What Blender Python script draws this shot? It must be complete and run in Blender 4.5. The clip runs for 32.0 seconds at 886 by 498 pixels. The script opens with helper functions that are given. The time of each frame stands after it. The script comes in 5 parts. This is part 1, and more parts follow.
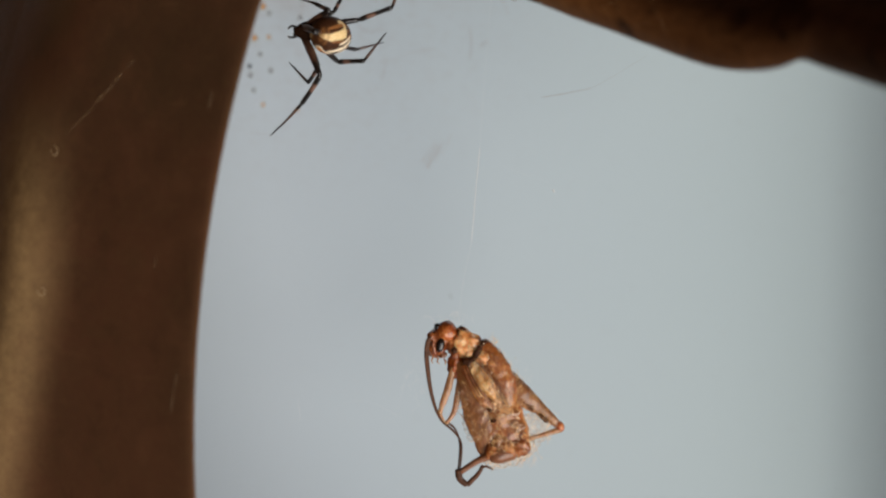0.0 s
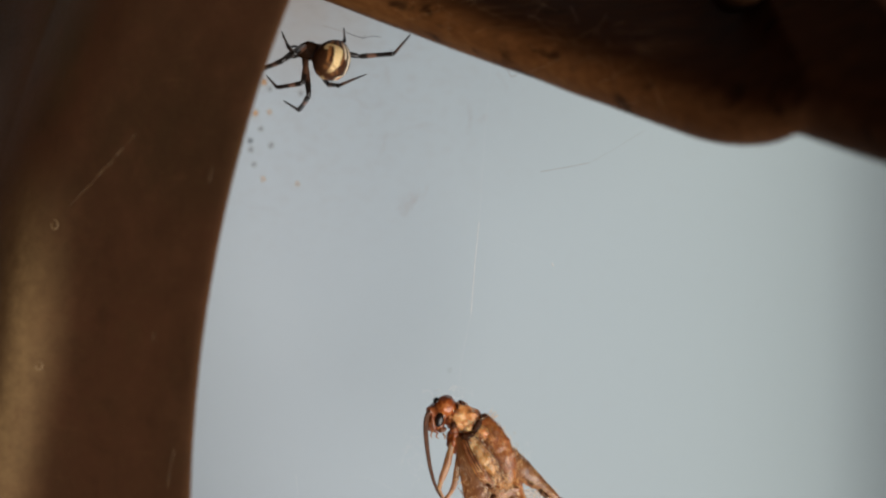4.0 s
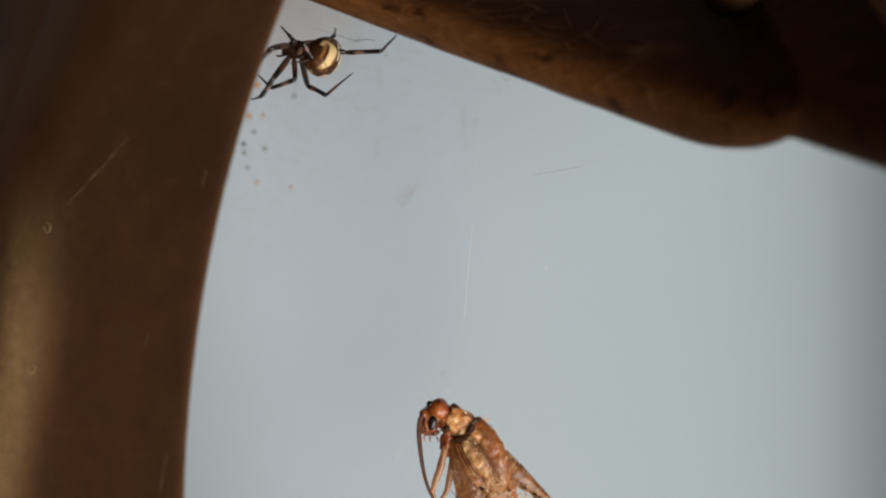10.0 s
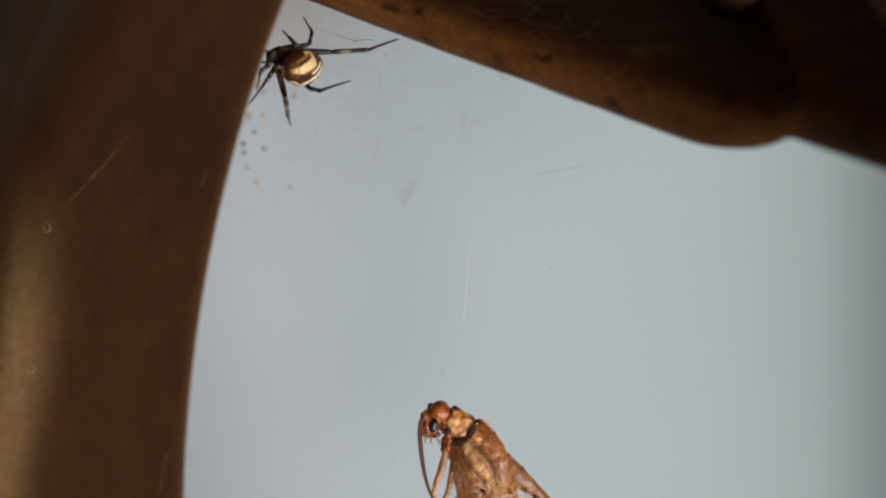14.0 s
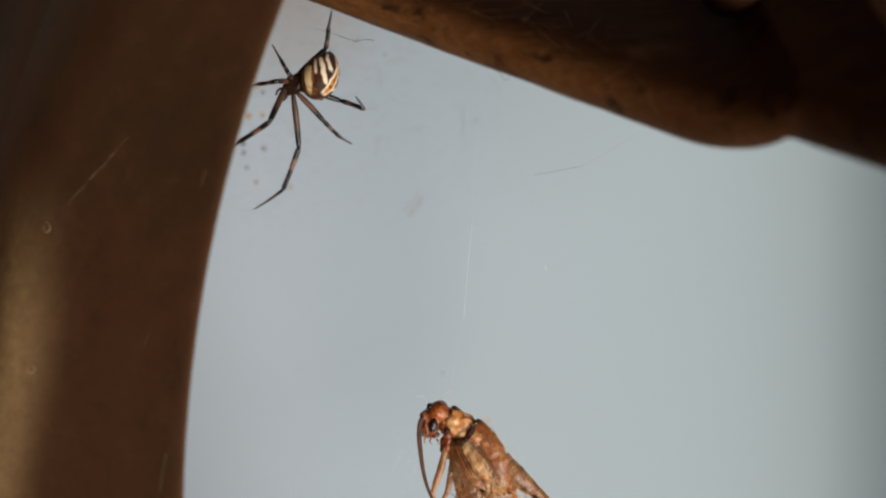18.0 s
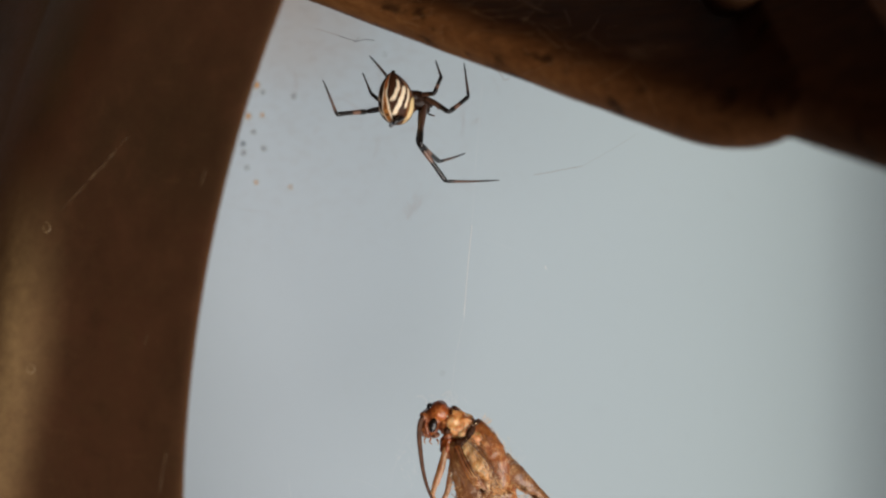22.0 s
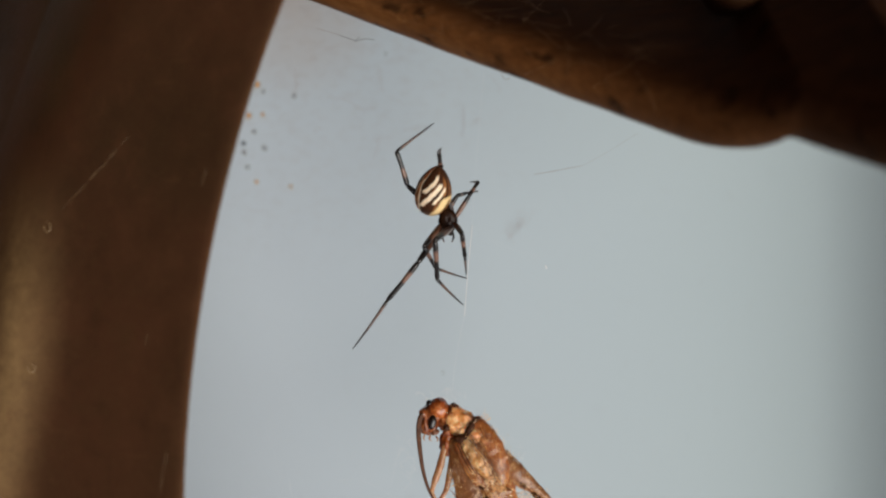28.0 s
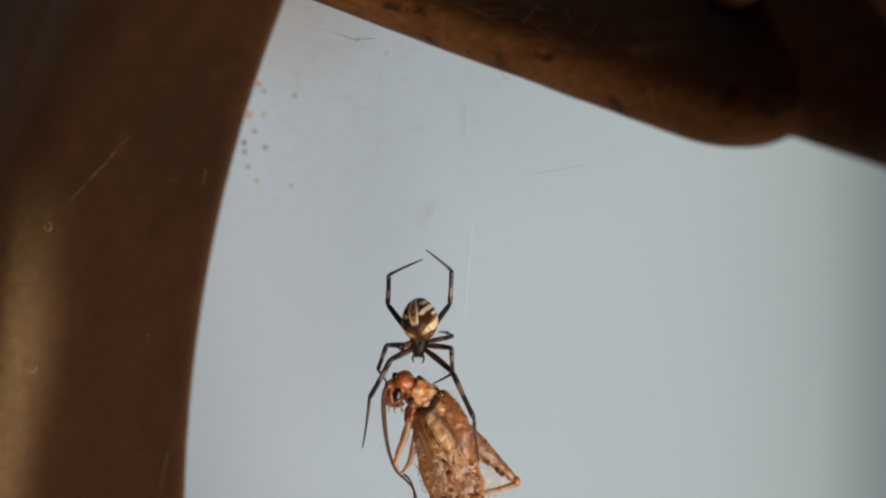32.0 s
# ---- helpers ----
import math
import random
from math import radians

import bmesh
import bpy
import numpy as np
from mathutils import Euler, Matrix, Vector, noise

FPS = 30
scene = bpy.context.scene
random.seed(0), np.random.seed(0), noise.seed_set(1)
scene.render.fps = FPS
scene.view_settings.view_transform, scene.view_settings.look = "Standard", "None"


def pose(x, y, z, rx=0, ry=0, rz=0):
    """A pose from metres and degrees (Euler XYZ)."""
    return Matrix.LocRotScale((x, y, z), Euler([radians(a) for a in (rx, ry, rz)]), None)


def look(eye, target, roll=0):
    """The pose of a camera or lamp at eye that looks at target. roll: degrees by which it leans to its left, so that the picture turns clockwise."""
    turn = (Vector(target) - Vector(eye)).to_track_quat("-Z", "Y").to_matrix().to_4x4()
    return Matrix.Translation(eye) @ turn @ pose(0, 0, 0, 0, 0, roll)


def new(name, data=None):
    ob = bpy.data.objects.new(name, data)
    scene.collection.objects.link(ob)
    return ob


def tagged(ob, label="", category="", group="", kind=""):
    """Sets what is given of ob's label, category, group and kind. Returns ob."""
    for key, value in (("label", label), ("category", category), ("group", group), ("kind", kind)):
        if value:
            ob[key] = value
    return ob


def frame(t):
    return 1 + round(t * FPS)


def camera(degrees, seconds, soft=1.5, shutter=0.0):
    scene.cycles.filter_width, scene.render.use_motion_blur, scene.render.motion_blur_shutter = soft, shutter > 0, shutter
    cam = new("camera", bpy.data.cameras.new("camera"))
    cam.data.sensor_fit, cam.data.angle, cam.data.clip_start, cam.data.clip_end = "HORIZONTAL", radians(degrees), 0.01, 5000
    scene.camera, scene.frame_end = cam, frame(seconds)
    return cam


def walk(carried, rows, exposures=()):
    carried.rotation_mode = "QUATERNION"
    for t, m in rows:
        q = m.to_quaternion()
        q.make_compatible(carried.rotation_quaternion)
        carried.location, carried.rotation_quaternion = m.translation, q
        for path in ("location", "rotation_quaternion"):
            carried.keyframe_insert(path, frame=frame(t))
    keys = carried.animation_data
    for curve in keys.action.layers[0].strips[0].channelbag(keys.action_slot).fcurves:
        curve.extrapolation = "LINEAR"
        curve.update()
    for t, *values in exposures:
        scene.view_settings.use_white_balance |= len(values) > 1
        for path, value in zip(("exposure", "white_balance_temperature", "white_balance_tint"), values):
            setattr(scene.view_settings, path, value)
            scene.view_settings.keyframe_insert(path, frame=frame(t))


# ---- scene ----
# Units of the web plane: 0.05 mm steps, u to the right, v down, w towards the camera.
LENS = 40.0
FOCAL = 784 / math.tan(radians(LENS / 2))
WEB = 0.1077          # distance of the web plane from the camera
STEP = WEB / FOCAL    # 0.05 mm


# Things are laid out in the view's axes (x right, y away from the camera, z up the view); BASE stands them in the world,
# where the camera looks straight down on a pale board at z = 0.
BOARD = 0.138
BASE = Matrix.Translation((0, 0, BOARD)) @ Matrix.Rotation(radians(-90), 4, "X")


def at(u, v, w=0.0):
    """A place in view axes from web-plane units; w steps nearer to the camera."""
    y = WEB - w * STEP
    return Vector(((u - 784) / FOCAL * y, y, (441 - v) / FOCAL * y))


def turn(du, dv):
    """Camera pose that shows the web plane shifted by du, dv steps."""
    return BASE @ pose(0, 0, 0, 90 + math.degrees(math.atan(dv / FOCAL)), 0, math.degrees(math.atan(du / FOCAL)))


cam = camera(LENS, 32.0, soft=2.2, shutter=0.5)
cam.data.dof.use_dof = True
cam.data.dof.focus_distance = WEB
cam.data.dof.aperture_fstop = 22.0
walk(cam, [
    (0, turn(13, -135)), (0.5, turn(23, -75)), (1, turn(7, -11)), (1.5, turn(7, -7)),
    (2, turn(7, -7)), (2.5, turn(7, -6)), (3.5, turn(7, -6)), (5.5, turn(36, 3)),
    (6, turn(10, 2)), (6.5, turn(14, 4)), (7, turn(11, -1)), (7.5, turn(1, 11)),
    (8, turn(2, -1)), (8.5, turn(1, 1)), (9, turn(1, 1)), (10, turn(0, 1)), (22, turn(-1, 1)), (32, turn(1, -1)),
])

# ---- light: bright overcast day with a veiled sun ----
world = bpy.data.worlds.new("sky")
scene.world = world
world.use_nodes = True
wn = world.node_tree.nodes
wl = world.node_tree.links
sky = wn.new("ShaderNodeTexSky")
sky.sky_type = "NISHITA"
sky.sun_disc = False
SUN_FROM = (BASE.to_3x3() @ Vector((0.52, -0.74, -0.43))).normalized()
sky.sun_elevation = math.asin(SUN_FROM.z)
sky.sun_rotation = math.atan2(SUN_FROM.x, SUN_FROM.y)
wn["Background"].inputs["Strength"].default_value = 0.083
wl.new(sky.outputs[0], wn["Background"].inputs["Color"])
sun = new("sun", bpy.data.lights.new("sun", "SUN"))
sun.data.energy = 3.58
sun.data.angle = radians(58)
sun.data.color = (1.0, 0.945, 0.86)
sun.matrix_world = look(SUN_FROM, (0, 0, 0))
scene.view_settings.exposure = 0.0

# ---- materials ----


def material(name, rough=0.5, metal=0.0, spec=0.5):
    m = bpy.data.materials.new(name)
    m.use_nodes = True
    n, l = m.node_tree.nodes, m.node_tree.links
    b = n["Principled BSDF"]
    b.inputs["Roughness"].default_value = rough
    b.inputs["Metallic"].default_value = metal
    b.inputs["Specular IOR Level"].default_value = spec
    return m, n, l, b


def noise_tex(n, l, scale, detail=4.0, rough=0.55, coords="Object", stretch=None):
    tc = n.new("ShaderNodeTexCoord")
    tex = n.new("ShaderNodeTexNoise")
    tex.inputs["Scale"].default_value = scale
    tex.inputs["Detail"].default_value = detail
    tex.inputs["Roughness"].default_value = rough
    src = tc.outputs[coords]
    if stretch:
        mp = n.new("ShaderNodeMapping")
        mp.inputs["Scale"].default_value = stretch[0]
        mp.inputs["Rotation"].default_value = stretch[1]
        l.new(src, mp.inputs["Vector"])
        src = mp.outputs[0]
    l.new(src, tex.inputs["Vector"])
    return tex


def ramp(n, l, fac, stops):
    r = n.new("ShaderNodeValToRGB")
    e = r.color_ramp.elements
    while len(e) < len(stops):
        e.new(0.5)
    for k, (p, c) in zip(e, stops):
        k.position = p
        k.color = (*c, 1)
    l.new(fac, r.inputs["Fac"])
    return r


def mixed(n, l, fac, a, b, mode="MIX"):
    m = n.new("ShaderNodeMix")
    m.data_type = "RGBA"
    m.blend_type = mode
    for sock, val in ((m.inputs[0], fac), (m.inputs[6], a), (m.inputs[7], b)):
        if isinstance(val, (int, float)):
            sock.default_value = val
        elif isinstance(val, tuple):
            sock.default_value = (*val, 1)
        else:
            l.new(val, sock)
    return m.outputs[2]


def bump(n, l, b, height, strength=0.3, dist=0.0001):
    k = n.new("ShaderNodeBump")
    k.inputs["Strength"].default_value = strength
    k.inputs["Distance"].default_value = dist
    l.new(height, k.inputs["Height"])
    l.new(k.outputs[0], b.inputs["Normal"])


def calc(n, l, op, a, b=None, c=None):
    m = n.new("ShaderNodeMath")
    m.operation = op
    for sock, val in zip(m.inputs, (a, b, c)):
        if val is None:
            continue
        if isinstance(val, (int, float)):
            sock.default_value = val
        else:
            l.new(val, sock)
    return m.outputs[0]


def speckled(name, stops, scale, rough=0.5, metal=0.0, fine=4.0, bumpy=0.3, dist=0.00005, spec=0.5, trans=0.0, sub=0.0, stretch=None):
    """Two-scale mottled surface."""
    m, n, l, b = material(name, rough, metal, spec)
    big = noise_tex(n, l, scale, 3.0, stretch=stretch)
    small = noise_tex(n, l, scale * fine, 5.0, stretch=stretch)
    f = calc(n, l, "ADD", calc(n, l, "MULTIPLY", big.outputs[0], 0.6), calc(n, l, "MULTIPLY", small.outputs[0], 0.4))
    l.new(ramp(n, l, f, stops).outputs[0], b.inputs["Base Color"])
    rr = calc(n, l, "ADD", calc(n, l, "MULTIPLY", small.outputs[0], 0.2), rough - 0.1)
    l.new(rr, b.inputs["Roughness"])
    if bumpy:
        bump(n, l, b, small.outputs[0], bumpy, dist)
    b.inputs["Transmission Weight"].default_value = trans
    if sub:
        b.inputs["Subsurface Weight"].default_value = sub
        b.inputs["Subsurface Radius"].default_value = (1.0, 0.5, 0.25)
        b.inputs["Subsurface Scale"].default_value = 0.0006
    return m


def shell(name, dark, mid, pale, scale, long, slant, clear=0.5):
    """Dry, half-clear insect shell: blotchy colour, fine grit and short fibres, an uneven lacquered sheen."""
    m, n, l, b = material(name, 0.34, 0.0, 0.5)
    dark, mid, pale = ((r0, 0.84 * g0, 0.72 * b0) for r0, g0, b0 in (dark, mid, pale))
    big = noise_tex(n, l, scale * 0.9, 5.0, 0.62, stretch=((1, 1, 0.75), (0, radians(slant), 0)))
    fine = noise_tex(n, l, scale * 5, 4.0, 0.7, stretch=((1, 1, 1 / long), (0, radians(slant), 0)))
    f = calc(n, l, "ADD", calc(n, l, "MULTIPLY", big.outputs[0], 0.5), calc(n, l, "MULTIPLY", fine.outputs[0], 0.5))
    l.new(ramp(n, l, f, [(0.38, dark), (0.5, mid), (0.62, pale)]).outputs[0], b.inputs["Base Color"])
    l.new(calc(n, l, "ADD", calc(n, l, "MULTIPLY", fine.outputs[0], 0.4), 0.16), b.inputs["Roughness"])
    b.inputs["Coat Weight"].default_value = 0.45
    b.inputs["Coat Roughness"].default_value = 0.1
    b.inputs["Subsurface Weight"].default_value = clear
    b.inputs["Subsurface Radius"].default_value = (1.0, 0.5, 0.22)
    b.inputs["Subsurface Scale"].default_value = 0.0006
    grit = noise_tex(n, l, scale * 3.2, 5.0, 0.75)
    bump(n, l, b, grit.outputs[0], 0.45, 0.00006)
    return m


def paint_panel():
    m, n, l, b = material("pale_paint", 0.55, spec=0.3)
    big = noise_tex(n, l, 30.0, 3.0)
    grain = noise_tex(n, l, 4000.0, 3.0)
    col = ramp(n, l, big.outputs[0], [(0.3, (0.420, 0.486, 0.549)), (0.7, (0.436, 0.502, 0.560))]).outputs[0]
    # the paint is slightly less blue towards the cove
    sx = n.new("ShaderNodeSeparateXYZ")
    tx = n.new("ShaderNodeTexCoord")
    l.new(tx.outputs["Object"], sx.inputs[0])
    fade = n.new("ShaderNodeMapRange")
    fade.inputs[1].default_value, fade.inputs[2].default_value = -0.02, 0.04
    l.new(sx.outputs[0], fade.inputs[0])
    col = mixed(n, l, fade.outputs[0], col, (0.3993, 0.4851, 0.5115))
    # faint tan stain in the corner under the arm
    tc = n.new("ShaderNodeTexCoord")
    dv = n.new("ShaderNodeVectorMath")
    dv.operation = "DISTANCE"
    l.new(tc.outputs["Object"], dv.inputs[0])
    dv.inputs[1].default_value = tuple(STAIN)
    mr = n.new("ShaderNodeMapRange")
    mr.inputs[1].default_value, mr.inputs[2].default_value = 0.003, 0.011
    mr.inputs[3].default_value, mr.inputs[4].default_value = 0.5, 0.0
    l.new(dv.outputs["Value"], mr.inputs[0])
    blot = noise_tex(n, l, 260.0, 4.0)
    f = calc(n, l, "MULTIPLY", mr.outputs[0], calc(n, l, "ADD", blot.outputs[0], 0.2))
    col = mixed(n, l, f, col, (0.41, 0.30, 0.225))
    wide = noise_tex(n, l, 420.0, 5.0)
    f2 = ramp(n, l, wide.outputs[0], [(0.60, (0, 0, 0)), (0.78, (1, 1, 1))]).outputs[0]
    col = mixed(n, l, calc(n, l, "MULTIPLY", f2, 0.07), col, (0.3036, 0.2772, 0.2772))
    # thin pinkish dust that clings towards the same corner
    mr2 = n.new("ShaderNodeMapRange")
    mr2.inputs[1].default_value, mr2.inputs[2].default_value = 0.004, 0.034
    mr2.inputs[3].default_value, mr2.inputs[4].default_value = 0.34, 0.0
    l.new(dv.outputs["Value"], mr2.inputs[0])
    wisps = noise_tex(n, l, 1100.0, 6.0, 0.7, stretch=((0.6, 1, 1), (0, radians(20), 0)))
    f3 = ramp(n, l, wisps.outputs[0], [(0.48, (0, 0, 0)), (0.72, (1, 1, 1))]).outputs[0]
    col = mixed(n, l, calc(n, l, "MULTIPLY", f3, mr2.outputs[0]), col, (0.3168, 0.264, 0.2574))
    l.new(col, b.inputs["Base Color"])
    bump(n, l, b, grain.outputs[0], 0.08, 0.00003)
    return m


def brown_enamel():
    m, n, l, b = material("brown_enamel", 0.5, 0.2, 0.3)
    b.inputs["Specular Tint"].default_value = (1.0, 0.74, 0.42, 1)
    big = noise_tex(n, l, 55.0, 4.0)
    grain = noise_tex(n, l, 2600.0, 5.0, 0.7)
    scr = noise_tex(n, l, 260.0, 3.0, stretch=((0.25, 1, 6), (0, radians(48), 0)))
    col = ramp(n, l, big.outputs[0], [(0.3, (0.0581, 0.0304, 0.0152)), (0.55, (0.0858, 0.0363, 0.0185)), (0.75, (0.0713, 0.0409, 0.0178))]).outputs[0]
    col = mixed(n, l, ramp(n, l, grain.outputs[0], [(0.46, (0, 0, 0)), (0.76, (0.38, 0.38, 0.38))]).outputs[0], col, (0.1122, 0.066, 0.0277))
    blotch = noise_tex(n, l, 330.0, 5.0, 0.68)
    col = mixed(n, l, ramp(n, l, blotch.outputs[0], [(0.52, (0, 0, 0)), (0.74, (0.45, 0.45, 0.45))]).outputs[0], col, (0.1254, 0.0561, 0.0277))
    col = mixed(n, l, ramp(n, l, blotch.outputs[0], [(0.28, (0.4, 0.4, 0.4)), (0.46, (0, 0, 0))]).outputs[0], col, (0.0363, 0.0185, 0.0099))
    # light caught by the upright fold, painted into the enamel as gold; fades out upwards
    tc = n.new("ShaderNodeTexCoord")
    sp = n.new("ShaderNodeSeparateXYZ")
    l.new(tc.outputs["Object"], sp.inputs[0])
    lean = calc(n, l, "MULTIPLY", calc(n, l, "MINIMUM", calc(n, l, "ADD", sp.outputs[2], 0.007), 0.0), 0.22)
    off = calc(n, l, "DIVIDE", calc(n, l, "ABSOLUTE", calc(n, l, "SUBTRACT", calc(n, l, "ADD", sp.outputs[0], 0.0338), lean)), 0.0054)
    fold_shine = calc(n, l, "MULTIPLY", calc(n, l, "SUBTRACT", 1.0, off, None), 1.0)
    fold_shine = calc(n, l, "MAXIMUM", fold_shine, 0.0)
    fold_shine = calc(n, l, "POWER", fold_shine, 1.4)
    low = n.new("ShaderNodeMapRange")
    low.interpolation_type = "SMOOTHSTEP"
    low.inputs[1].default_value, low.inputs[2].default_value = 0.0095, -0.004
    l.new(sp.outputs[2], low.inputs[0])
    fold_shine = calc(n, l, "MULTIPLY", fold_shine, low.outputs[0])
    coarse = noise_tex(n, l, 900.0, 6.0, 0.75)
    fold_shine = calc(n, l, "MULTIPLY", fold_shine, ramp(n, l, coarse.outputs[0], [(0.35, (0.5, 0.5, 0.5)), (0.65, (1, 1, 1))]).outputs[0])
    col = mixed(n, l, fold_shine, col, (0.2772, 0.1749, 0.0779))
    s = ramp(n, l, scr.outputs[0], [(0.66, (0, 0, 0)), (0.74, (1, 1, 1))]).outputs[0]
    col = mixed(n, l, calc(n, l, "MULTIPLY", s, 0.12), col, (0.1716, 0.0924, 0.0396))
    l.new(col, b.inputs["Base Color"])
    l.new(calc(n, l, "ADD", calc(n, l, "MULTIPLY", grain.outputs[0], 0.25), 0.38), b.inputs["Roughness"])
    bump(n, l, b, grain.outputs[0], 0.35, 0.00006)
    return m


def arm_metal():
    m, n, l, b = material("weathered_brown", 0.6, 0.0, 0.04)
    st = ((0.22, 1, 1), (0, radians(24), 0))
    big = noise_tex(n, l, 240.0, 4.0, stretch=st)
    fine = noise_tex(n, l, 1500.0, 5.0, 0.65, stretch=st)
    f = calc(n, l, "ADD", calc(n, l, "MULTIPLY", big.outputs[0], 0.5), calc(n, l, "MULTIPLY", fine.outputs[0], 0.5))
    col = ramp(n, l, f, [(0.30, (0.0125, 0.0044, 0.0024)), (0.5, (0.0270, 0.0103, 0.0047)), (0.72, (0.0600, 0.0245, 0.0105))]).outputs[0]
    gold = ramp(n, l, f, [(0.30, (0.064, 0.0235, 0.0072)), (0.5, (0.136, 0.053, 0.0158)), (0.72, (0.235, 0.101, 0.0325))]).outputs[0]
    # the lit lower lip painted in as golden brown, its ragged fingers reaching up the face
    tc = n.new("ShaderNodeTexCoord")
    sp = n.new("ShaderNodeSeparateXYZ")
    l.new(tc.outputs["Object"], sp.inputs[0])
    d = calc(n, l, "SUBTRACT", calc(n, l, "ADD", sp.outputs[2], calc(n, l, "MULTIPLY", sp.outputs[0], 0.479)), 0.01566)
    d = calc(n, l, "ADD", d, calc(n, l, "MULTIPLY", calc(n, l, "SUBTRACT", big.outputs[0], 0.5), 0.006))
    lip_light = n.new("ShaderNodeMapRange")
    lip_light.interpolation_type = "SMOOTHSTEP"
    lip_light.inputs[1].default_value, lip_light.inputs[2].default_value = 0.0052, 0.0004
    l.new(d, lip_light.inputs[0])
    # the painted lip brightness drops towards the nose and rail
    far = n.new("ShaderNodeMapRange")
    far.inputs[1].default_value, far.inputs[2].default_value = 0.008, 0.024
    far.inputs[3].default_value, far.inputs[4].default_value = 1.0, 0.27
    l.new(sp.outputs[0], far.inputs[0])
    col = mixed(n, l, calc(n, l, "MULTIPLY", lip_light.outputs[0], far.outputs[0]), col, gold)
    # lighter patches painted in higher up, thinning with the falloff; random dark flakes in the strip
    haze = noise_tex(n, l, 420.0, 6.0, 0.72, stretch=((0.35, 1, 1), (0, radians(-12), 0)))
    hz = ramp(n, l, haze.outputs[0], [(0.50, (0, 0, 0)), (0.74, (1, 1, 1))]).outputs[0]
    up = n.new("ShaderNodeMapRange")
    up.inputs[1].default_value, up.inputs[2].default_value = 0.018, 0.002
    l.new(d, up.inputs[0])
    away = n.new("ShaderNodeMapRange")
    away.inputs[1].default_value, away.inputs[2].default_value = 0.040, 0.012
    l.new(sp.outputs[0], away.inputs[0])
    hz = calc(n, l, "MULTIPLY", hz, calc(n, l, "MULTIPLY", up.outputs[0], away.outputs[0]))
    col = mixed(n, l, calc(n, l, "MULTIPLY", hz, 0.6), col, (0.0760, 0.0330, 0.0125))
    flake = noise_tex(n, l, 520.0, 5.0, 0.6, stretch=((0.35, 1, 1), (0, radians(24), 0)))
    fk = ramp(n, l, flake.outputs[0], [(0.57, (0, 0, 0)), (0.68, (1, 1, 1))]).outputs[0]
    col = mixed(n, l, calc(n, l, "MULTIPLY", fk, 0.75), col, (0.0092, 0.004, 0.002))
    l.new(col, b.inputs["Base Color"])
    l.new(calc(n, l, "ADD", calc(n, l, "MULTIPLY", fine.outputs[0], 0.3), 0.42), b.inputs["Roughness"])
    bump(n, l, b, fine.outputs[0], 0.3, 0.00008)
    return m


